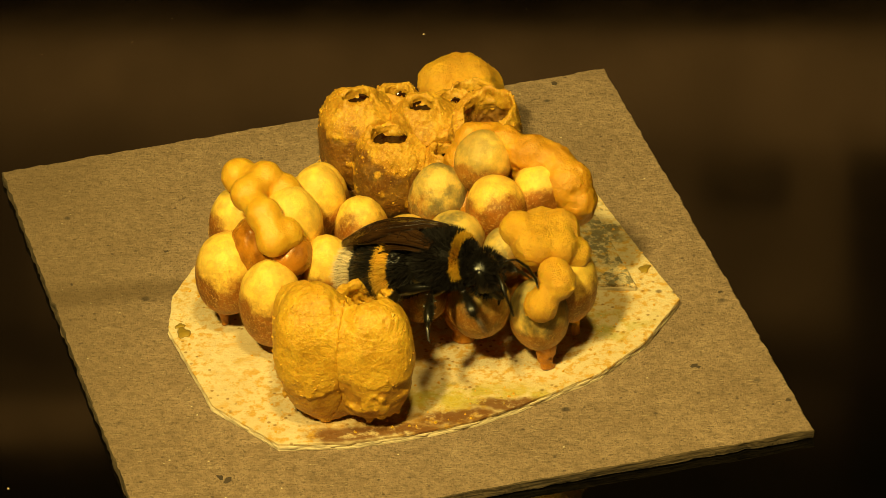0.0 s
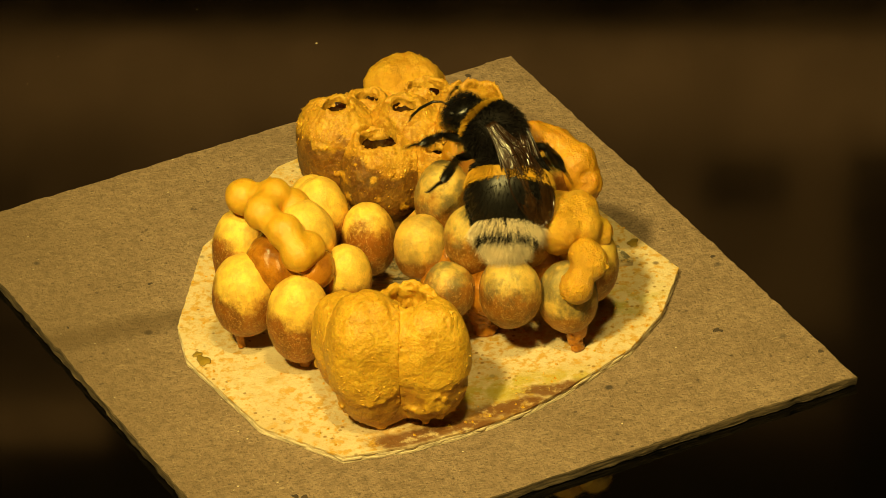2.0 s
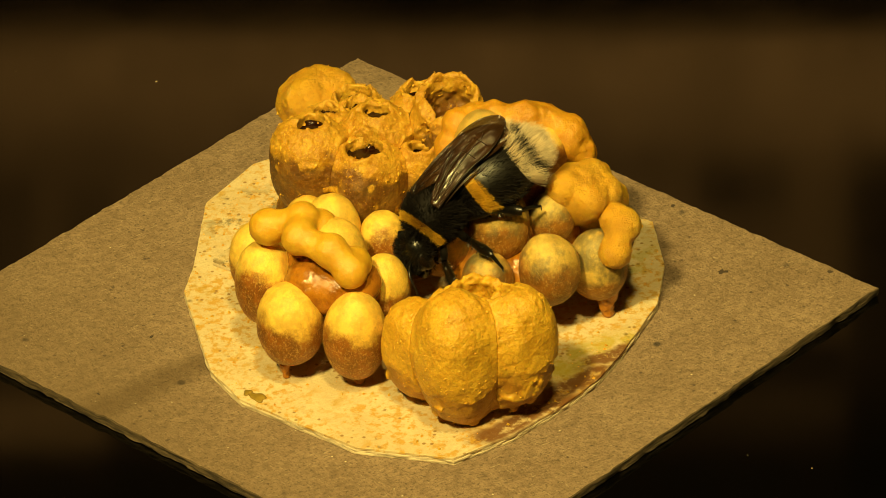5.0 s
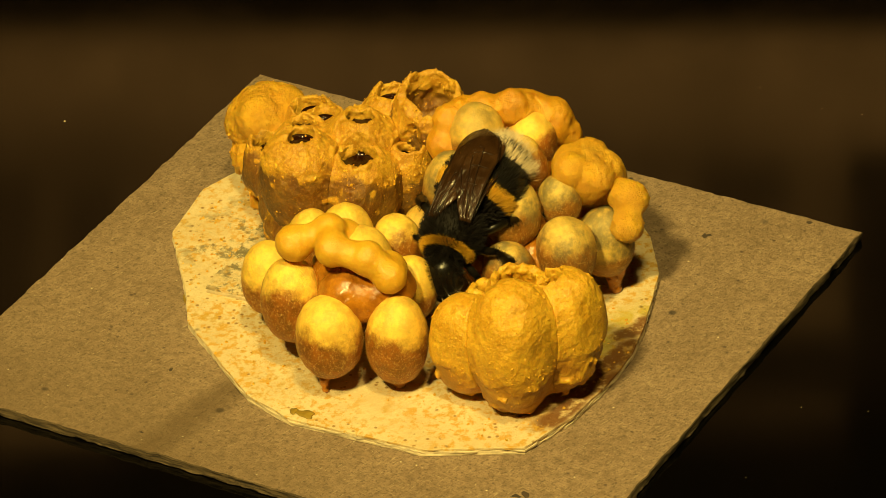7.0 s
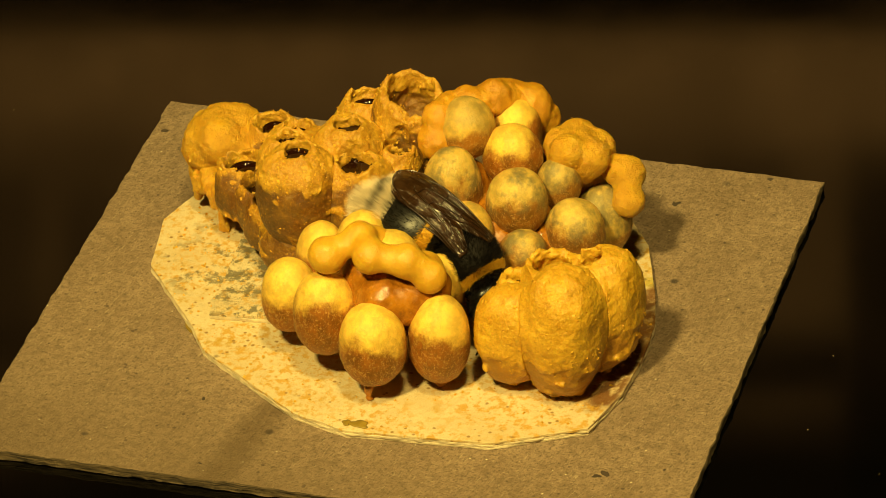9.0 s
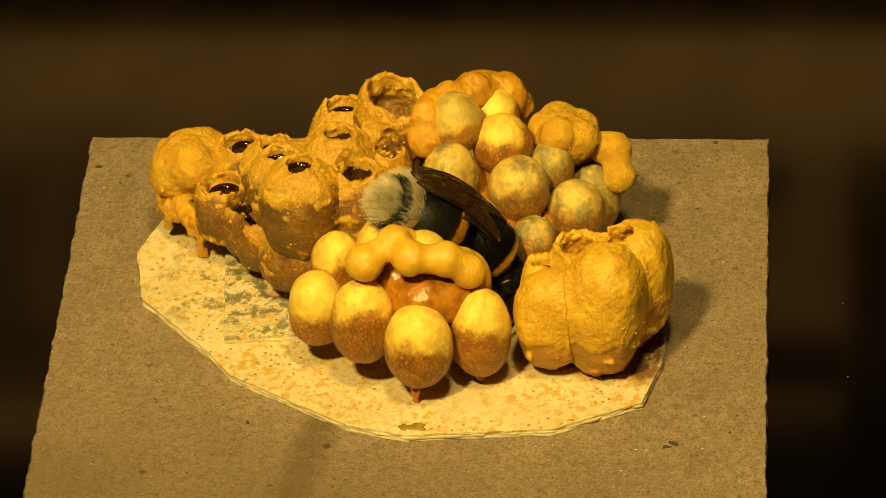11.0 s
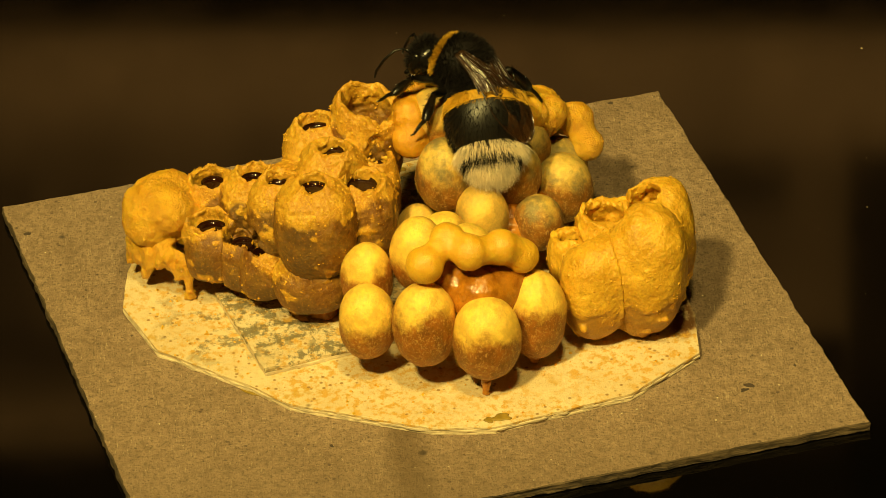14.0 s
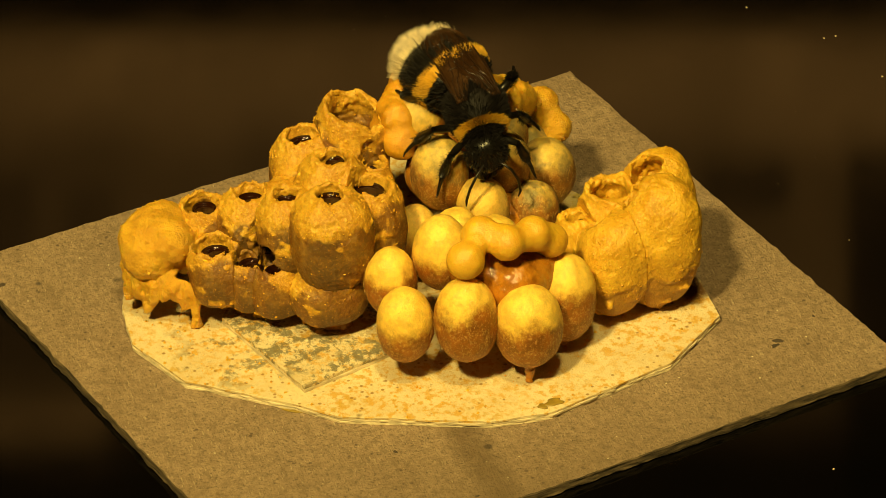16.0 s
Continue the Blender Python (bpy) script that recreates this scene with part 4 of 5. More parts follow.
def pots(parent, rows, material, honey_mat, seed, floor, rim=0.38, wall=0.8, h=0.19, rough=0.12, fuse=1.3, skirt=0.0, proud=0.2, crumbly=0.15, grit=0.6):
    """Fused wax pots: rows of (centre, half-axes, mouth or None, mouth radius, honey depth below the mouth). A proud yellow crust covers each from skirt millimetres above its centre upwards."""
    def upright(c, mouth):
        return math.hypot(mouth[0] - c[0], mouth[1] - c[1]) <= 1.2

    hollow = []
    for c, r, mouth, mr, depth in rows:
        if mouth is None:
            continue
        c, m = np.asarray(c, float), np.asarray(mouth, float)
        rin = np.asarray(r, float) - wall
        if depth is None:
            out = np.array([0, 0, 1.6]) if upright(c, m) else (m - c) / np.linalg.norm(m - c) * 2.0
            hollow.append((m - out / np.linalg.norm(out) * 2.6, np.array([mr * 1.2, mr * 1.2, 3.4]), m, mr, out))
            continue
        tilted = not upright(c, m)
        top = c[2] + rin[2] if tilted else m[2] - 0.9
        low = c[2] - rin[2]
        mid = np.array([c[0], c[1], (top + low) / 2])
        out = (m - c) / np.linalg.norm(m - c) * 2.2 if tilted else np.array([0, 0, 1.6])
        hollow.append((mid, np.array([rin[0], rin[1], max(1.0, (top - low) / 2)]), m, mr, out))

    def cavity(p, lo, hi):
        d = np.full(p.shape[:-1], 9.0)
        for c, r, m, mr, out in hollow:
            if (c - r - 1.5 > hi).any() or (c + r + 1.5 < lo).any():
                continue
            d = np.minimum(d, np.minimum(egg(p, c, r), rod(p, m + (c - m) * 0.45, m + out, mr, mr * 1.06)))
        return d

    def body(row, p):
        c, r, mouth, mr, depth = row
        c, r = np.asarray(c, float), np.asarray(r, float)
        if mouth is None or not upright(c, mouth):
            return egg(p, c, r, 2.5)
        m = np.asarray(mouth, float)
        rz = (m[2] + (1.3 if mr > 2.6 else 0.1) - (c[2] - r[2])) / 2
        d = egg(p, (c[0], c[1], c[2] - r[2] + rz), (r[0], r[1], rz), 2.5)
        return blend(d, rod(p, m + (c - m) * 0.35, m + [0, 0, 1.3 if mr > 2.6 else 0.1], mr + rim + 0.5, mr + rim), 1.0)

    def crusted(p, c):
        """1 where the fresh crust lies, 0 where the old wall is bare, with a soft and ragged edge."""
        edge = (p[..., 2] - c[2] - skirt + 2.2 * rough_noise(p, 0.36, 4, seed + 31)) / 2.2
        isle = np.where(p[..., 2] < c[2] + skirt, (lattice_noise(p, 0.62, seed + 37) + 0.5 * lattice_noise(p, 1.5, seed + 38)) * 2.2 - 1.4, -1.0)
        return np.clip(0.5 + np.maximum(edge, isle), 0, 1)

    for k, row in enumerate(rows):
        c, r, mouth, mr, depth = row
        c, r = np.asarray(c, float), np.asarray(r, float)
        lo, hi = c - r - 1.6, np.maximum(c + r + 1.8, (mouth[2] + 1.2 if mouth is not None else -99))
        others = [o for j, o in enumerate(rows) if j != k and all(abs(o[0][i] - c[i]) < o[1][i] + r[i] + 1.5 for i in range(3))]

        def f(p):
            whole = body(row, p)
            solid = whole < 1.0
            own, p_all, p = whole[solid], p, p[solid]
            rest = np.full(own.shape, 9.0)
            for o in others:
                rest = np.minimum(rest, body(o, p))
            d = blend(own, rest, fuse)
            near = np.abs(d) < 0.6
            q = p[near]
            wob = rough * (lattice_noise(q, 0.33, seed) + 0.5 * lattice_noise(q, 0.8, seed + 5)) + 0.035 * lattice_noise(q, 1.7, seed + 9) + 0.04 * lattice_noise(q, 3.1, seed + 13)
            cr = crusted(q, c)
            crumb = np.abs(lattice_noise(q, 1.25, seed + 21)) + 0.6 * np.abs(lattice_noise(q, 2.6, seed + 22))
            d[near] += wob - proud * cr + crumbly * crumb * (0.35 + 0.65 * cr)
            inside = d < 0.5
            q = p[inside]
            bite = cavity(q, c - r, c + r)
            near = np.abs(bite) < 0.9
            bite[near] += 0.24 * lattice_noise(q[near], 1.1, seed + 41) + 0.16 * lattice_noise(q[near], 2.8, seed + 42)
            e = np.maximum(d[inside], -bite)
            if mouth is not None and upright(c, mouth):
                tip = q[..., 2] > mouth[2] - 2.2
                flat = q[tip] * [1, 1, 0]
                slope = ((q[tip] - mouth) @ np.array([0.62, 0.78, 0.0])) * (0.38 if mr > 2.6 else 0.0)
                e[tip] = np.maximum(e[tip], q[tip][:, 2] - (mouth[2] + 0.15 + slope + 0.5 * lattice_noise(flat, 0.8, seed + 70 + k) + 0.3 * lattice_noise(flat, 2.2, seed + 90 + k)))
            d[inside] = e
            whole[solid] = np.maximum(d, own - rest - 0.03)
            return np.maximum(whole, floor - p_all[..., 2])
        verts, faces = skin(f, lo, hi, h)
        ob = part("pot", verts, faces, material, parent, centre=c if mouth is None else (c[0], c[1], mouth[2] - 2.5))
        lie = ob.data.attributes.new("crust", "FLOAT", "POINT")
        lie.data.foreach_set("value", crusted(np.asarray(verts), c).astype(np.float32))
        strew(ob, (verts, faces), int(len(faces) * 0.11 * (0.3 + grit)), seed + k, 0.055, M["crumb"], lambda q: 0.10 + crusted(q, c) * (grit + 1.9 * (np.abs(crusted(q - [0, 0, 0.5], c) - 0.5) < 0.45)))
        if mouth is not None and depth is not None:
            z = mouth[2] - depth
            rin = r - wall
            top, low = mouth[2] - 0.9, c[2] - rin[2]
            u = (z - (top + low) / 2) / max(1.0, (top - low) / 2)
            rr = rin[:2] * math.sqrt(max(0.12, 1 - u * u)) + 0.15
            n = 40
            vs, fs = [], []
            for scale, dz in ((1.0, 0.55), (0.92, 0.2), (0.82, 0.05), (0.6, 0.0), (0.3, 0.0)):
                vs += [(c[0] + rr[0] * scale * math.cos(2 * math.pi * i / n), c[1] + rr[1] * scale * math.sin(2 * math.pi * i / n), z + dz) for i in range(n)]
            for j in range(4):
                fs += [[j * n + i, j * n + (i + 1) % n, (j + 1) * n + (i + 1) % n, (j + 1) * n + i] for i in range(n)]
            fs += [[4 * n + i for i in range(n)]]
            vs += [(x, y, z - 0.6) for x, y, _ in vs[:n]]
            fs += [[i, 5 * n + i, 5 * n + (i + 1) % n, (i + 1) % n] for i in range(n)] + [[5 * n + i for i in range(n)][::-1]]
            part("honey", vs, fs, honey_mat, parent, "dark glossy honey")


honey_comb = thing("honey_pot_cluster", (-1, 13, 1.0), "cluster of crumbly yellow-brown wax pots holding dark honey", "honey pots")
pots(honey_comb, [
    ((-6.66, 11.76, 14.2), (4.6, 4.6, 6.0), (-6.5, 11.7, 19.8), 1.5, 1.3),
    ((-2.74, 6.56, 12.8), (4.6, 4.3, 5.4), (-3.1, 6.2, 17.7), 2.1, 1.5),
    ((1.0, 9.68, 14.2), (4.3, 4.2, 6.0), (0.7, 9.3, 19.8), 1.5, 1.3),
    ((3.56, 5.12, 11.9), (3.4, 3.2, 5.2), (3.35, 4.2, 16.3), 1.3, 1.5),
    ((8.04, 5.52, 15.8), (4.2, 4.2, 6.4), (8.2, 5.3, 21.0), 2.75, None),
    ((7.84, 11.08, 13.3), (4.2, 4.2, 6.2), (8.3, 11.3, 18.8), 1.8, 1.6),
    ((-2.12, 15.76, 12.9), (3.8, 3.7, 5.6), (-1.9, 15.7, 17.7), 1.4, 1.4),
    ((4.0, 18.6, 10.2), (4.1, 4.0, 5.0), (4.6, 18.6, 14.8), 1.6, 1.3),
    ((7.04, 23.32, 8.8), (3.6, 3.4, 4.6), (6.8, 23.6, 12.8), 2.0, 1.3),
    ((0.48, 23.56, 7.6), (3.7, 3.3, 3.9), (0.6, 24.0, 10.9), 2.2, 1.6),
    ((-1.44, 20.16, 7.0), (2.8, 2.7, 3.8), (-1.6, 20.4, 9.9), 1.65, 1.4),
    ((-3.8, 17.68, 7.1), (2.9, 2.9, 3.8), (-3.6, 18.1, 9.9), 1.55, 1.4),
    ((-0.72, 17.92, 9.2), (2.2, 2.0, 3.2), (-0.8, 18.4, 12.0), 1.3, 1.3),
    ((-6.6, 12.4, 6.8), (3.69, 4.46, 3.49), None, 0, None),
    ((-2.4, 7.4, 6.8), (3.49, 3.49, 3.69), None, 0, None),
    ((2.5, 12.5, 7.8), (5.5, 5.5, 4.99), None, 0, None),
    ((3.5, 14.6, 11.4), (3.49, 3.3, 4.46), None, 0, None),
], M["honey_pot"], M["honey"], 50, 2.0, skirt=2.6, fuse=0.8, crumbly=0.16, proud=0.12)
lumps("wax_lump", honey_comb, [(5.2, 29.4, 9.9, 3.8), (6.8, 28.2, 10.7, 3.0), (4.0, 30.6, 9.3, 3.2), (3.2, 28.4, 10.9, 2.8), (7.6, 30.0, 9.1, 3.0), (5.6, 31.4, 10.5, 2.3), (4.2, 26.4, 8.7, 2.6), (6.2, 30.2, 11.5, 2.1), (4.2, 28.6, 11.5, 1.9)],
      0.7, M["wax_lump"], 80, "rounded grainy orange wax lump", rough=0.14, grit=0.05)
# a torn curtain of wax under its rim, down to the card in two places
lumps("wax_curtain", honey_comb, [(x, y, z, r) for x, y, z0, z1, r in ((2.4, 31.4, 2.9, 6.5, 0.5), (1.7, 30.9, 4.6, 6.6, 0.7), (1.2, 29.6, 5.4, 7.0, 0.8), (0.6, 28.4, 5.2, 6.8, 0.7), (0.2, 27.4, 3.9, 6.6, 0.6), (-0.1, 26.6, 1.1, 6.0, 0.55),
                                                                        (3.4, 32.2, 4.6, 6.8, 0.7), (4.8, 32.9, 3.6, 6.8, 0.6), (6.4, 32.8, 5.0, 7.0, 0.7), (8.2, 31.4, 1.1, 6.4, 0.9), (0.6, 25.6, 4.6, 6.4, 0.8), (2.2, 29.0, 6.2, 7.4, 1.2))
                                 for z in np.arange(z0, z1 + 0.01, 0.5)], 0.5, M["wax_lump"], 82, "torn hanging curtain of wax", rough=0.22, grit=0.1, floor=1.02)
foot(honey_comb, -1.4, 19.6, 1.9, 4.6, 0.6, M["wax_lump"], 83)
foot(honey_comb, -4.4, 14.6, 1.9, 4.4, 0.7, M["wax_lump"], 84)
foot(honey_comb, -5.6, 11.5, 1.9, 4.4, 2.0, M["wax_dark"], 85)
foot(honey_comb, 3.5, 12.5, 1.9, 4.4, 2.0, M["wax_dark"], 86)

pollen = thing("pollen_pot_cluster", (-10, -24, 1.0), "large lobed pots of crumbly yellow wax, open behind", "wax pots")
pots(pollen, [
    ((-12.1, -25.1, 9.5), (4.0, 4.0, 7.4), (-10.4, -22.3, 14.8), 1.8, None),
    ((-5.4, -26.9, 9.2), (3.9, 3.7, 6.9), (-6.3, -25.1, 15.4), 2.0, None),
    ((-13.0, -18.9, 7.8), (3.4, 3.4, 5.8), (-11.2, -18.0, 12.6), 1.7, None),
    ((-6.2, -21.6, 8.0), (3.7, 3.7, 5.6), (-6.4, -20.8, 13.9), 2.2, None),
    ((-7.6, -17.0, 7.0), (2.8, 2.6, 4.2), (-6.6, -16.4, 11.0), 1.1, 0.8),
    ((-9.2, -23.8, 7.6), (5.4, 4.2, 6.6), None, 0, None),
], M["pollen_pot"], M["honey"], 90, 1.02, rough=0.16, fuse=1.6, skirt=-2.0, proud=0.40, crumbly=0.07, grit=0.35)


# ---- the bumblebee (millimetres; x forward, y to its left, z up; the origin in the middle of the thorax) ----
rng = random.Random(7)


def ball(c, r, nu=40, nv=28, seed=0, amount=0.0):
    u = np.linspace(0, 2 * math.pi, nu, endpoint=False)
    v = np.linspace(0.03, math.pi - 0.03, nv)
    V, U = np.meshgrid(v, u, indexing="ij")
    d = np.stack([np.sin(V) * np.cos(U), np.sin(V) * np.sin(U), np.cos(V)], -1).reshape(-1, 3)
    verts = d * np.asarray(r, float) * (1 + amount * lattice_noise(d, 2.0, seed))[:, None] + np.asarray(c, float)
    faces = [[j * nu + i, (j + 1) * nu + i, (j + 1) * nu + (i + 1) % nu, j * nu + (i + 1) % nu] for j in range(nv - 1) for i in range(nu)]
    faces += [list(range(nu)), [(nv - 1) * nu + i for i in range(nu)][::-1]]
    return verts, faces


def tube(points, radii, sides=10):
    """A bent tapering tube along points."""
    p = [Vector(q) for q in points]
    verts, faces = [], []
    for i, q in enumerate(p):
        d = (p[min(i + 1, len(p) - 1)] - p[max(i - 1, 0)]).normalized()
        a = d.cross(Vector((0.13, 0.21, 0.97))).normalized()
        b = d.cross(a)
        for k in range(sides):
            w = 2 * math.pi * k / sides
            verts.append(q + (a * math.cos(w) + b * math.sin(w)) * radii[i])
    for i in range(len(p) - 1):
        faces += [[i * sides + k, (i + 1) * sides + k, (i + 1) * sides + (k + 1) % sides, i * sides + (k + 1) % sides] for k in range(sides)]
    faces += [list(range(sides))[::-1], [(len(p) - 1) * sides + k for k in range(sides)]]
    return np.array([tuple(v) for v in verts]), faces


def fur(points, normals, length, lean, width=0.07, curl=0.25, stray=0.24):
    """Hairs as thin bent blades, one for each point."""
    verts, faces = [], []
    for q, n in zip(points, normals):
        n = Vector(n)
        d = (n + Vector(lean) + Vector((rng.uniform(-1, 1), rng.uniform(-1, 1), rng.uniform(-1, 1))) * stray).normalized()
        s = d.cross(Vector((rng.uniform(-1, 1), rng.uniform(-1, 1), rng.uniform(-1, 1)))).normalized() * width * 0.5
        ln = length * rng.uniform(0.6, 1.25)
        q = Vector(q)
        mid = q + d * ln * 0.55
        end = q + d * ln * 0.9 + Vector(lean) * ln * curl + Vector((0, 0, -0.1)) * ln
        b = len(verts)
        verts += [q - s, q + s, mid + s * 0.75, mid - s * 0.75, end]
        faces += [[b, b + 1, b + 2, b + 3], [b + 3, b + 2, b + 4]]
    return verts, faces


def joined(*meshes):
    verts, faces = [], []
    for v, f in meshes:
        b = len(verts)
        verts += [tuple(p) for p in v]
        faces += [[b + i for i in face] for face in f]
    return np.array(verts), faces


def on_ball(c, r, count, keep):
    pts, nrm = [], []
    while len(pts) < count:
        d = Vector((rng.gauss(0, 1), rng.gauss(0, 1), rng.gauss(0, 1))).normalized()
        p = Vector((c[0] + d.x * r[0], c[1] + d.y * r[1], c[2] + d.z * r[2]))
        if keep(p):
            pts.append(p)
            nrm.append(Vector((d.x / r[0], d.y / r[1], d.z / r[2])).normalized())
    return pts, nrm


TAIL = 12.8


def belly(s, w):
    """A point of the abdomen: s from 0 at the waist to 1 at the tip, w round it (0 is its left, a quarter turn is its back)."""
    r = 4.25 * max(0.0, math.sin(math.pi * min(1.0, (s * 0.93 + 0.07)) ** 0.86)) ** 0.62
    x = -2.6 - (TAIL - 2.6) * s
    droop = -0.9 - 1.9 * s * s
    return Vector((x, r * 1.03 * math.cos(w), droop + r * 0.84 * math.sin(w)))


def belly_shell(s0, s1, grow, steps=16, round_=44, w0=0.0, w1=2 * math.pi):
    verts, faces = [], []
    for i in range(steps + 1):
        s = s0 + (s1 - s0) * i / steps
        for k in range(round_):
            w = w0 + (w1 - w0) * k / round_
            c = belly(s, w)
            axis = Vector((c.x, 0, -0.9 - 1.9 * s * s))
            out = c - axis
            verts.append(c + out.normalized() * grow if out.length > 1e-6 else c)
    for i in range(steps):
        faces += [[i * round_ + k, i * round_ + (k + 1) % round_, (i + 1) * round_ + (k + 1) % round_, (i + 1) * round_ + k] for k in range(round_)]
    return verts, faces


def belly_fur(s0, s1, count, length, width=0.07, keep=None, lean=(-0.75, 0, -0.1), stray=0.24):
    pts, nrm = [], []
    while len(pts) < count:
        s, w = rng.uniform(s0, s1), rng.uniform(0, 2 * math.pi)
        if keep and not keep(s, w):
            continue
        c = belly(s, w)
        e = 0.01
        ds, dw = belly(min(0.999, s + e), w) - belly(s - e if s > e else 0, w), belly(s, w + e) - belly(s, w - e)
        n = ds.cross(dw)
        n = n.normalized() if n.length > 0 else Vector((-1, 0, 0))
        if n.dot(c - Vector((c.x + 1, 0, -0.9 - 1.9 * s * s))) < 0:
            n = -n
        pts.append(c)
        nrm.append(n)
    return fur(pts, nrm, length, lean, width, 0.25, stray)


def build_bee():
    bee = thing("bumblebee", (0, 0, 0), "furry black bumblebee with golden bands and cream tail", "bumblebee")
    # thorax
    v, f = ball((0, 0, 0), (3.2, 2.9, 2.8), amount=0.03)
    chest = part("thorax", v, f, M["fur_black"], bee, "black furry thorax", centre=(0, 0, 0))
    pts, nrm = on_ball((0, 0, 0), (3.2, 2.9, 2.8), 12000, lambda p: not (1.75 < p.x < 2.4 and p.z > -0.8) and not (-1.5 < p.x < 0.9 and abs(p.y) < 1.3 and p.z > 2.6 and rng.random() < 0.75))
    v, f = fur(pts, nrm, 0.8, (-0.35, 0, 0.1), 0.055)
    part("thorax_fur", v, f, M["fur_black"], chest, "short black fur", centre=(0, 0, 0))
    pts, nrm = on_ball((0, 0, 0), (3.2, 2.9, 2.8), 3200, lambda p: 1.75 < p.x < 2.4 and p.z > -0.8)
    v, f = fur(pts, nrm, 0.75, (-0.3, 0, 0.1), 0.045)
    part("collar_fur", v, f, M["fur_yellow"], chest, "golden fur collar", centre=(0, 0, 0))
    # abdomen
    v, f = belly_shell(0.0, 0.995, 0.0, 40)
    tail = part("abdomen", v, f, M["abdomen"], bee, "black banded abdomen", centre=(-2.6, 0, -0.9))
    v, f = belly_fur(0.02, 0.17, 1900, 0.8, 0.11)
    part("abdomen_fur", v, f, M["fur_black"], tail, centre=(-2.6, 0, -0.9))
    v, f = joined(belly_fur(0.35, 0.70, 3000, 0.5, 0.05))
    part("abdomen_fur", v, f, M["fur_black"], tail, "thin black fur", centre=(-2.6, 0, -0.9))
    v, f = joined(belly_shell(0.195, 0.31, 0.03, 8), belly_fur(0.18, 0.325, 5200, 0.6, 0.04, lambda s, w: math.sin(w) < 0.8 or rng.random() < 0.3))
    part("yellow_band", v, f, M["fur_yellow"], tail, "golden fur band", centre=(-2.6, 0, -0.9))
    stripe = lambda s, w: not (0.79 < s < 0.86 and rng.random() < 0.85)
    v, f = belly_fur(0.70, 0.992, 5600, 1.45, 0.04, stripe, (-0.65, 0, 0.05), 0.42)
    part("tail_fur", v, f, M["fur_white"], tail, "cream white tail fur", centre=(-2.6, 0, -0.9))
    v, f = belly_fur(0.785, 0.865, 1500, 1.1, 0.06)
    part("tail_stripe", v, f, M["fur_black"], tail, centre=(-2.6, 0, -0.9))
    # head
    v, f = ball((0, 0, 0), (1.55, 2.0, 2.25), amount=0.04)
    c = np.array([4.25, 0, -1.35])
    v = v @ np.array([[math.cos(0.5), 0, -math.sin(0.5)], [0, 1, 0], [math.sin(0.5), 0, math.cos(0.5)]]).T + c
    head = part("head", v, f, M["chitin"], bee, "glossy black head", centre=c)
    for side in (1, -1):
        v, f = ball((4.5, side * 1.72, -1.35), (0.8, 0.5, 1.35), 24, 18)
        part("eye", v, f, M["chitin"], head, "shiny black compound eye")
        v, f = tube([(5.4, side * 0.55, -0.9), (6.3, side * 1.3, -0.5), (6.9, side * 1.9, -0.7), (7.6, side * 2.6, -1.9), (8.1, side * 2.9, -3.4), (8.2, side * 2.8, -4.4)], [0.13, 0.12, 0.14, 0.15, 0.15, 0.08], 8)
        part("antenna", v, f, M["chitin"], head)
        v, f = tube([(5.0, side * 0.9, -2.9), (5.6, side * 0.7, -3.6), (5.8, side * 0.15, -4.1)], [0.42, 0.36, 0.12], 8)
        part("mandible", v, f, M["chitin"], head)
    v, f = tube([(5.1, 0, -3.0), (5.3, 0, -4.2), (5.0, 0, -5.0)], [0.35, 0.22, 0.1], 8)
    part("proboscis", v, f, M["chitin"], head)
    pts, nrm = on_ball(c, (1.55, 2.0, 2.25), 2600, lambda p: p.z > -1.6 or abs(p.y) < 1.3)
    v, f = fur(pts, nrm, 0.7, (0.1, 0, 0.1), 0.06)
    part("head_fur", v, f, M["fur_black"], head, centre=c)
    # wings, folded back over the abdomen
    wings = []
    for side in (1, -1):
        for name, length, breadth, lift, yaw, root in (("forewing", 11.6, 4.6, 0.0, -10, (-0.2, 2.0, 2.75)), ("hindwing", 8.2, 3.4, -0.25, -4, (-0.9, 2.1, 2.5))):
            n, m = 26, 9
            verts, faces = [], []
            for i in range(n + 1):
                a = i / n
                wide = breadth * min(1.0, 0.22 + 1.25 * a) * math.sqrt(max(0.0, 1 - (max(0.0, a - 0.62) / 0.385) ** 2.2))
                mid = -0.55 * math.sin(a * 1.6)
                for k in range(m + 1):
                    b = k / m
                    y = mid + (0.5 - b) * wide
                    z = 0.13 * math.sin(b * 15 + a * 4) * (0.3 + a) + 0.85 * math.sin(a * 2.6) - 1.9 * a * a - (0.5 - b) ** 2 * 0.6
                    verts.append((-a * length, y, z))
            for i in range(n):
                faces += [[i * (m + 1) + k, (i + 1) * (m + 1) + k, (i + 1) * (m + 1) + k + 1, i * (m + 1) + k + 1] for k in range(m)]
            grid = verts
            w = radians(-yaw)
            def seat(p):
                x, y = p[0] * math.cos(w) - p[1] * math.sin(w), p[0] * math.sin(w) + p[1] * math.cos(w)
                out = root[1] + y - 0.2
                return (root[0] + x, side * out, root[2] + p[2] + lift + (0.22 if side > 0 else 0.0) - 0.13 * max(0.0, out - 0.6) ** 2)
            thick = [seat((x, y, z - 0.03)) for x, y, z in grid]
            top = [seat(p) for p in grid]
            rim = [i * (m + 1) for i in range(n + 1)] + [n * (m + 1) + k for k in range(1, m + 1)] + [i * (m + 1) + m for i in range(n - 1, -1, -1)] + [k for k in range(m - 1, 0, -1)]
            off = len(top)
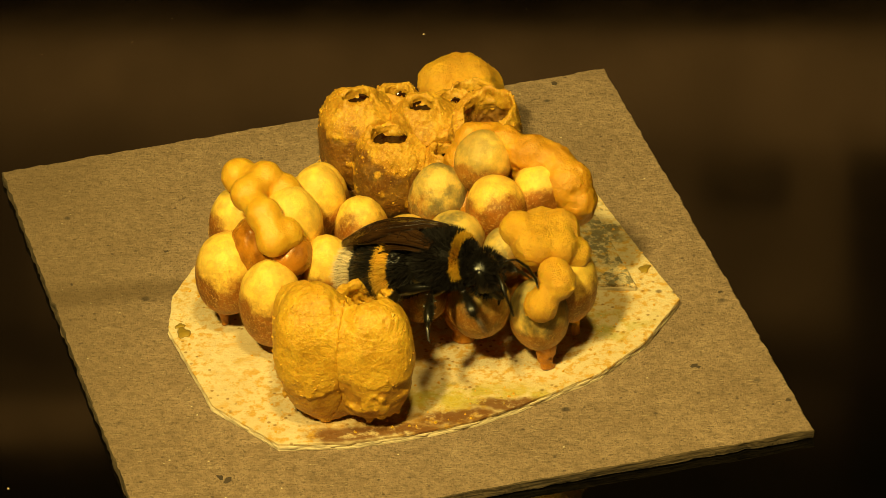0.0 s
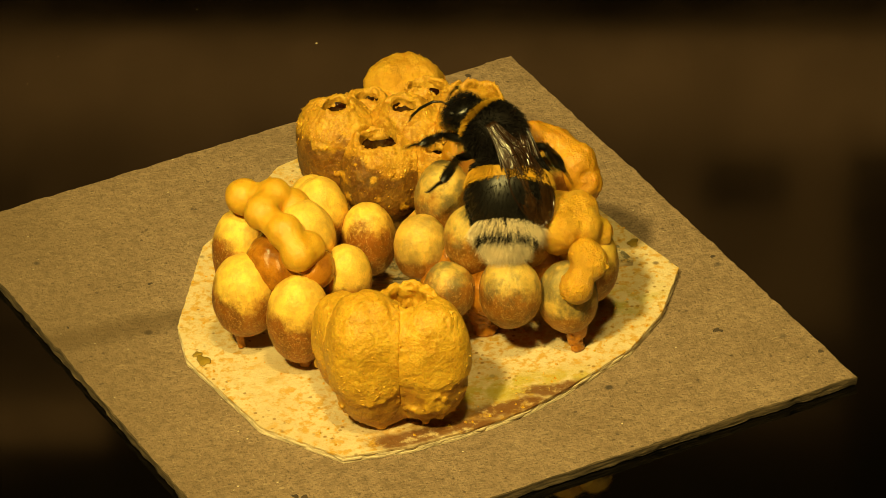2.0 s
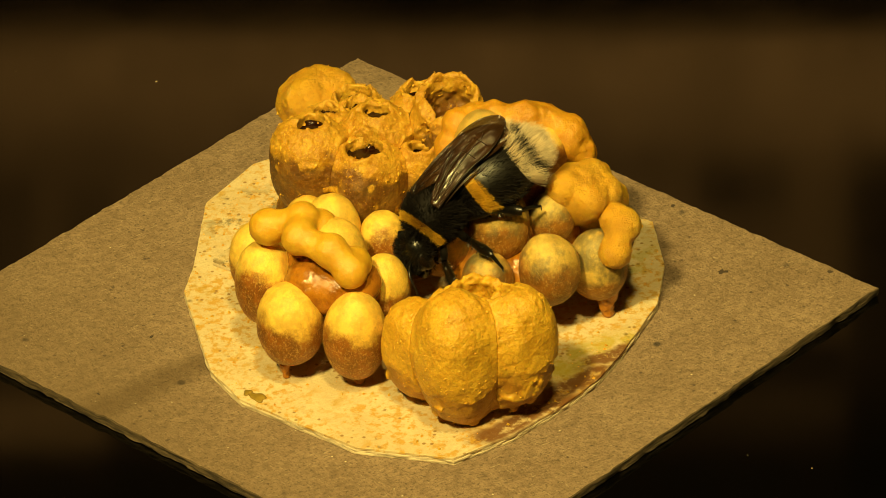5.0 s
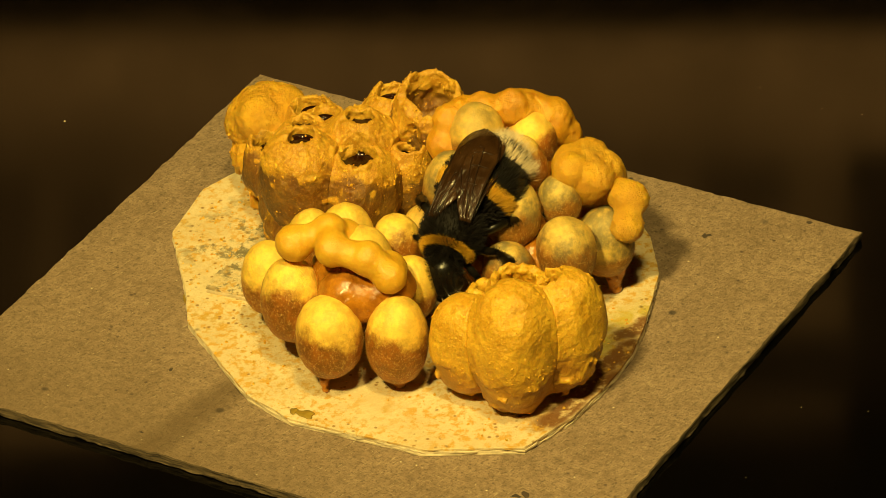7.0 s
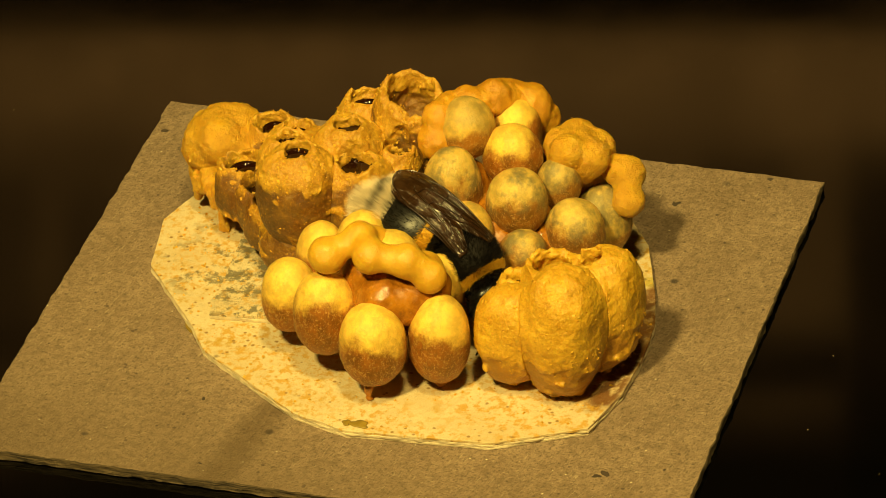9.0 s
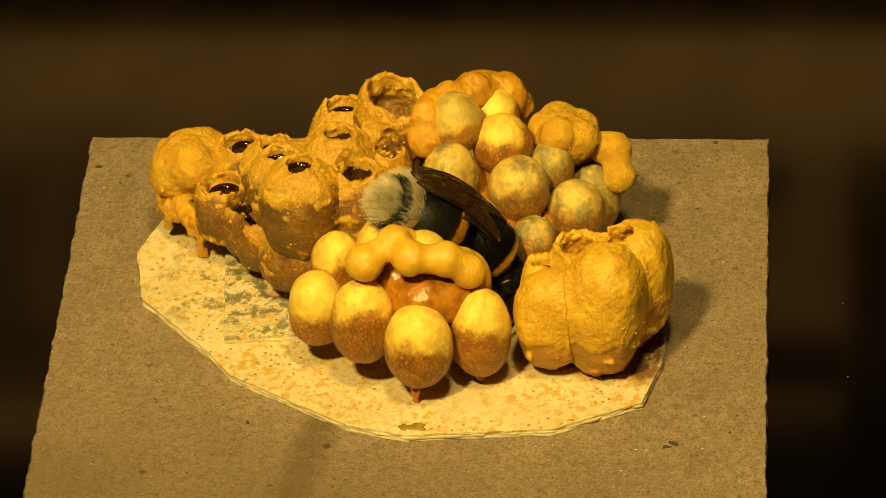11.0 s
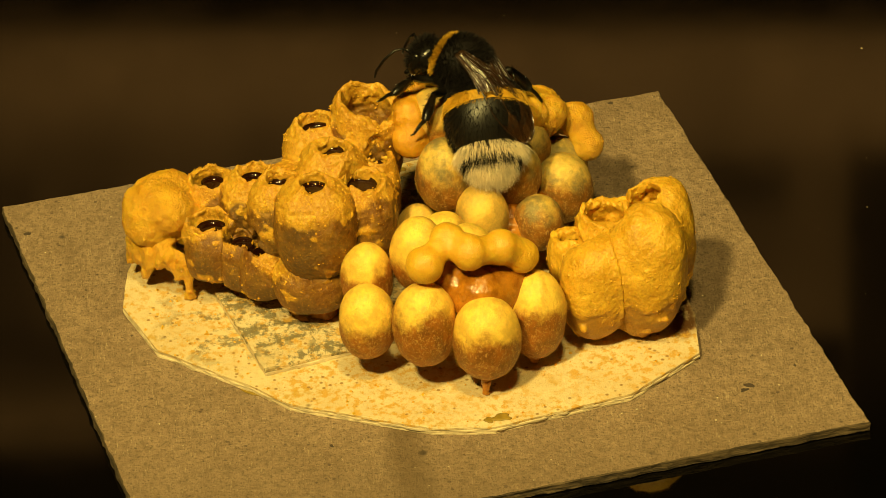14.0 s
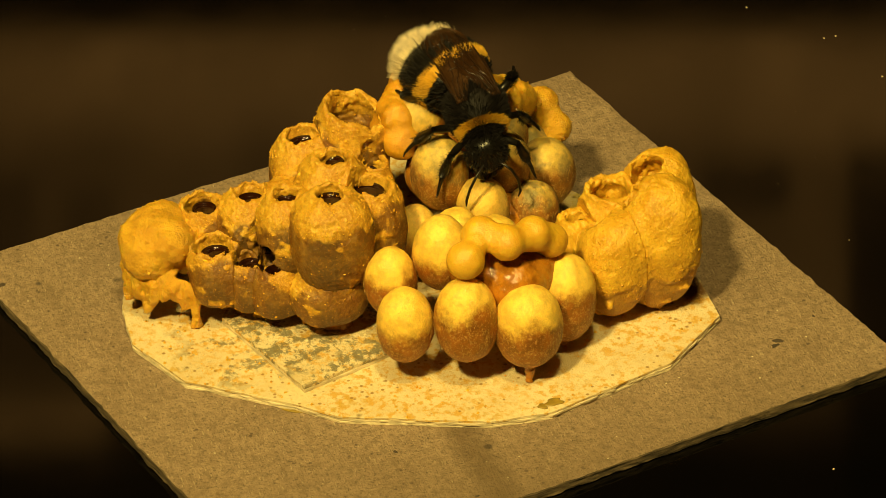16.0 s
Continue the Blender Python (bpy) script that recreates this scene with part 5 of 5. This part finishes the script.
            fs = faces + [[off + q for q in reversed(fc)] for fc in faces] + [[a, b, off + b, off + a] for a, b in zip(rim, rim[1:] + rim[:1])]
            wing = part(name, top + thick, fs, M["wing"], bee, "smoky brown translucent wing", centre=seat((0, 0, 0)))
            wings.append(wing)
            lines = [[(i, 0) for i in range(0, n - 1)]]
            if name == "forewing":
                lines += [[(i, 2 + round(2 * i / n)) for i in range(1, 21)], [(i, 4 + round(2 * i / n)) for i in range(1, 18)], [(i, min(m, 6 + i // 8)) for i in range(1, 14)],
                          [(9, k) for k in range(2, 7)], [(14, k) for k in range(1, 6)], [(18, k) for k in range(1, 6)]]
            else:
                lines += [[(i, 4) for i in range(1, 18)], [(i, 7) for i in range(1, 14)]]
            veins = [tube([Vector(top[i * (m + 1) + k]) + Vector((0, 0, 0.03)) for i, k in ln], [0.085 if j == 0 else 0.055] * len(ln), 5) for j, ln in enumerate(lines)]
            for v, f in veins:
                part("vein", v, f, M["vein"], wing)
    # legs
    legs = []
    for side in (1, -1):
        for hip, knee, ankle, toe, fat in (((2.0, 1.6, -2.2), (3.6, 3.6, -1.6), (4.8, 4.6, -3.6), (6.0, 5.2, -4.8), 0.42),
                                           ((0.2, 1.9, -2.4), (0.4, 4.6, -1.5), (0.2, 6.0, -3.9), (0.6, 7.2, -5.2), 0.45),
                                           ((-1.6, 1.8, -2.4), (-3.4, 4.6, -1.6), (-5.2, 6.0, -3.8), (-6.8, 6.6, -5.2), 0.55)):
            hip, knee, ankle, toe = ((p[0], p[1] * side, p[2]) for p in (hip, knee, ankle, toe))
            v, f = tube([hip, (np.array(hip) * 0.4 + np.array(knee) * 0.6), knee], [fat * 0.8, fat, fat * 0.75])
            leg = part("leg", v, f, M["chitin"], bee, centre=hip)
            v, f = tube([knee, (np.array(knee) * 0.35 + np.array(ankle) * 0.65), ankle], [fat * 0.7, fat * 1.25, fat * 0.9])
            shin = [(np.array(knee) * (1 - q) + np.array(ankle) * q) for q in [rng.random() for _ in range(260)]]
            ways = [Vector((rng.gauss(0, 1), rng.gauss(0, 1), rng.gauss(0, 1))).normalized() for _ in shin]
            hv, hf = fur([Vector(p) + w * fat * 0.8 for p, w in zip(shin, ways)], ways, 0.55, (0, 0, -0.3), 0.055)
            v, f = joined((v, f), (hv, hf))
            part("tibia", v, f, M["chitin"], leg)
            v, f = tube([ankle, (np.array(ankle) * 0.5 + np.array(toe) * 0.5 + [0, 0, 0.2]), toe, np.array(toe) + [0.3, 0.2 * side, -0.3]], [0.26, 0.2, 0.15, 0.05], 8)
            part("tarsus", v, f, M["chitin"], leg)
            legs.append(leg)
    bee.scale = (1.1, 1.1, 1.1)
    return bee, legs, tail, wings


bee, bee_legs, bee_abdomen, bee_wings = build_bee()


# ---- what moves ----
TURNING = [turntable, dust, crumbs, specks, *glue, grey_board, paper, square, brood, dull, honey_comb, pollen]
# The bee on the comb, in the turntable's space: seconds, place in millimetres, heading and pitch, and how its abdomen bends aside and up, in degrees.
BEE_ROWS = [(0, 2.7, -18.7, 16.8, -27.5, 9.3, -8.3, -3.5), (0.3, 3.2, -16.4, 17.1, -10.9, 14.7, -12.6, -1.4), (0.5, 5.6, -14.6, 18.6, -0.6, 22.2, -8.1, 6.7), (0.7, 8.5, -13.1, 21.0, 32.9, 10.6, -5.5, -7.2),
            (1.0, 8.9, -12.7, 22.2, 33.2, 10.1, 20.4, -24.1), (1.2, 9.1, -11.6, 22.7, 38.0, 17.5, 16.7, -21.0), (1.5, 10.2, -10.3, 23.0, 49.2, 28.0, 2.1, -14.3), (2.0, 7.2, -7.8, 24.9, 122.7, 21.9, -38.4, -25.3),
            (2.2, 4.0, -6.9, 24.0, 142.7, -0.9, -33.6, -27.7), (2.5, 1.1, -6.1, 22.5, 157.7, -20.1, -6.4, -18.3), (2.8, 0.9, -4.8, 21.4, 177.2, -26.4, -16.2, -23.4), (3.0, 2.3, -8.0, 21.5, 203.5, -30.0, -26.8, -12.1),
            (3.5, -2.3, -10.7, 18.8, 198.8, -34.0, -19.2, -4.0), (4.0, -3.0, -9.9, 17.0, 196.2, -43.3, -26.3, -4.5), (6.5, -4.7, -6.5, 16.4, 168.6, -27.2, -12.1, 6.8), (7.0, -4.8, -9.7, 14.5, 201.3, -28.5, -11.6, 0.5),
            (7.2, -6.1, -9.7, 13.1, 212.5, -30.7, -2.1, -1.1), (7.5, -7.5, -10.1, 12.6, 240.2, -27.9, 18.1, -5.4), (8.0, -7.5, -10.8, 11.9, 234.6, -33.0, 31.5, -8.3), (10.5, -6.3, -10.2, 11.6, 280.6, -46.1, 18.3, -4.0),
            (11.0, -5.9, -9.4, 12.0, 286.8, -50.1, 15.2, -3.1), (11.2, -5.6, -9.1, 14.9, 283.3, -35.0, 19.0, -7.3), (11.5, -5.9, -11.7, 17.1, 264.5, -3.8, 5.7, -3.7), (12.0, -0.9, -8.8, 19.7, 301.2, 2.9, 14.4, 7.3),
            (12.2, -0.2, -9.9, 20.5, 295.5, 9.3, -2.5, 1.7), (12.5, 4.1, -10.2, 23.1, 327.9, 23.9, -11.9, -3.7), (13.0, 5.5, -7.8, 22.8, 377.2, 20.6, -19.6, 2.4), (13.5, 6.3, -5.4, 25.1, 415.9, 14.3, -40.3, -30.9),
            (14.0, 7.8, -5.7, 25.6, 416.9, 12.0, -44.8, -28.5), (14.2, 8.4, -6.0, 25.6, 429.4, 10.2, -46.1, -32.0), (14.5, 7.9, -5.0, 24.5, 477.1, 3.0, -24.9, -26.9), (14.8, 5.4, -5.2, 24.2, 505.7, -14.6, -3.5, -25.1),
            (15.0, 1.2, -4.6, 23.5, 510.5, -23.8, 11.7, -15.9), (15.5, 1.8, -7.7, 22.9, 546.5, -29.4, 16.7, -16.7), (16.0, 0.8, -7.4, 22.5, 541.4, -32.1, 20.3, -16.7)]


def bee_pose(row):
    t, x, y, z, heading, pitch, aside, up = row
    turn = Matrix.Rotation(radians(heading), 4, "Z") @ Matrix.Rotation(radians(-pitch), 4, "Y")
    return Matrix.Translation(Vector((x, y, z)) * MM) @ turn


def bee_rows():
    """The rows, with long stretches cut in shorter ones, so that the bee stays on the turning comb."""
    for a, b in zip(BEE_ROWS, BEE_ROWS[1:]):
        cuts = max(1, round((b[0] - a[0]) / 0.3))
        for k in range(cuts):
            w = k / cuts
            s = w * w * (3 - 2 * w) if b[0] - a[0] > 1 else w
            yield (a[0] + (b[0] - a[0]) * w, *(p + (q - p) * s for p, q in zip(a[1:], b[1:])))
    yield BEE_ROWS[-1]


def pace(t):
    """How fast the bee goes at t, from 0 to 1."""
    for a, b in zip(BEE_ROWS, BEE_ROWS[1:]):
        if a[0] <= t <= b[0]:
            way = math.dist(a[1:4], b[1:4]) + abs(b[4] - a[4]) * 0.08
            return min(1.0, way / (b[0] - a[0]) / 12)
    return 0.0


def motions():
    """The turntable carries all that lies on it; the bee walks about on the comb."""
    for ob in TURNING:
        rest = ob.matrix_basis.copy()
        walk(ob, [(k * 0.5, Matrix.Rotation(turn_of(k * 0.5), 4, "Z") @ rest) for k in range(33)])
    rows = list(bee_rows())
    walk(bee, [(r[0], Matrix.Rotation(turn_of(r[0]), 4, "Z") @ bee_pose(r)) for r in rows])
    waist = bee_abdomen.matrix_basis.copy()
    walk(bee_abdomen, [(r[0], waist @ Matrix.Rotation(radians(r[6]), 4, "Z") @ Matrix.Rotation(radians(r[7]), 4, "Y")) for r in rows])
    for wing in bee_wings:
        rest = wing.matrix_basis.copy()
        walk(wing, [(r[0], rest @ Matrix.Rotation(radians(r[6] * 0.4), 4, "Z") @ Matrix.Rotation(radians(min(0.0, r[7]) * 0.9), 4, "Y")) for r in rows])
    for n, leg in enumerate(bee_legs):
        rest = leg.matrix_basis.copy()
        beat = math.pi * (n % 2) + (math.pi if n >= 3 else 0)
        walk(leg, [(k * 0.1, rest @ Matrix.Rotation(radians(16 * pace(k * 0.1) * math.sin(2 * math.pi * 2.5 * k * 0.1 + beat)), 4, "Z")) for k in range(161)])


motions()
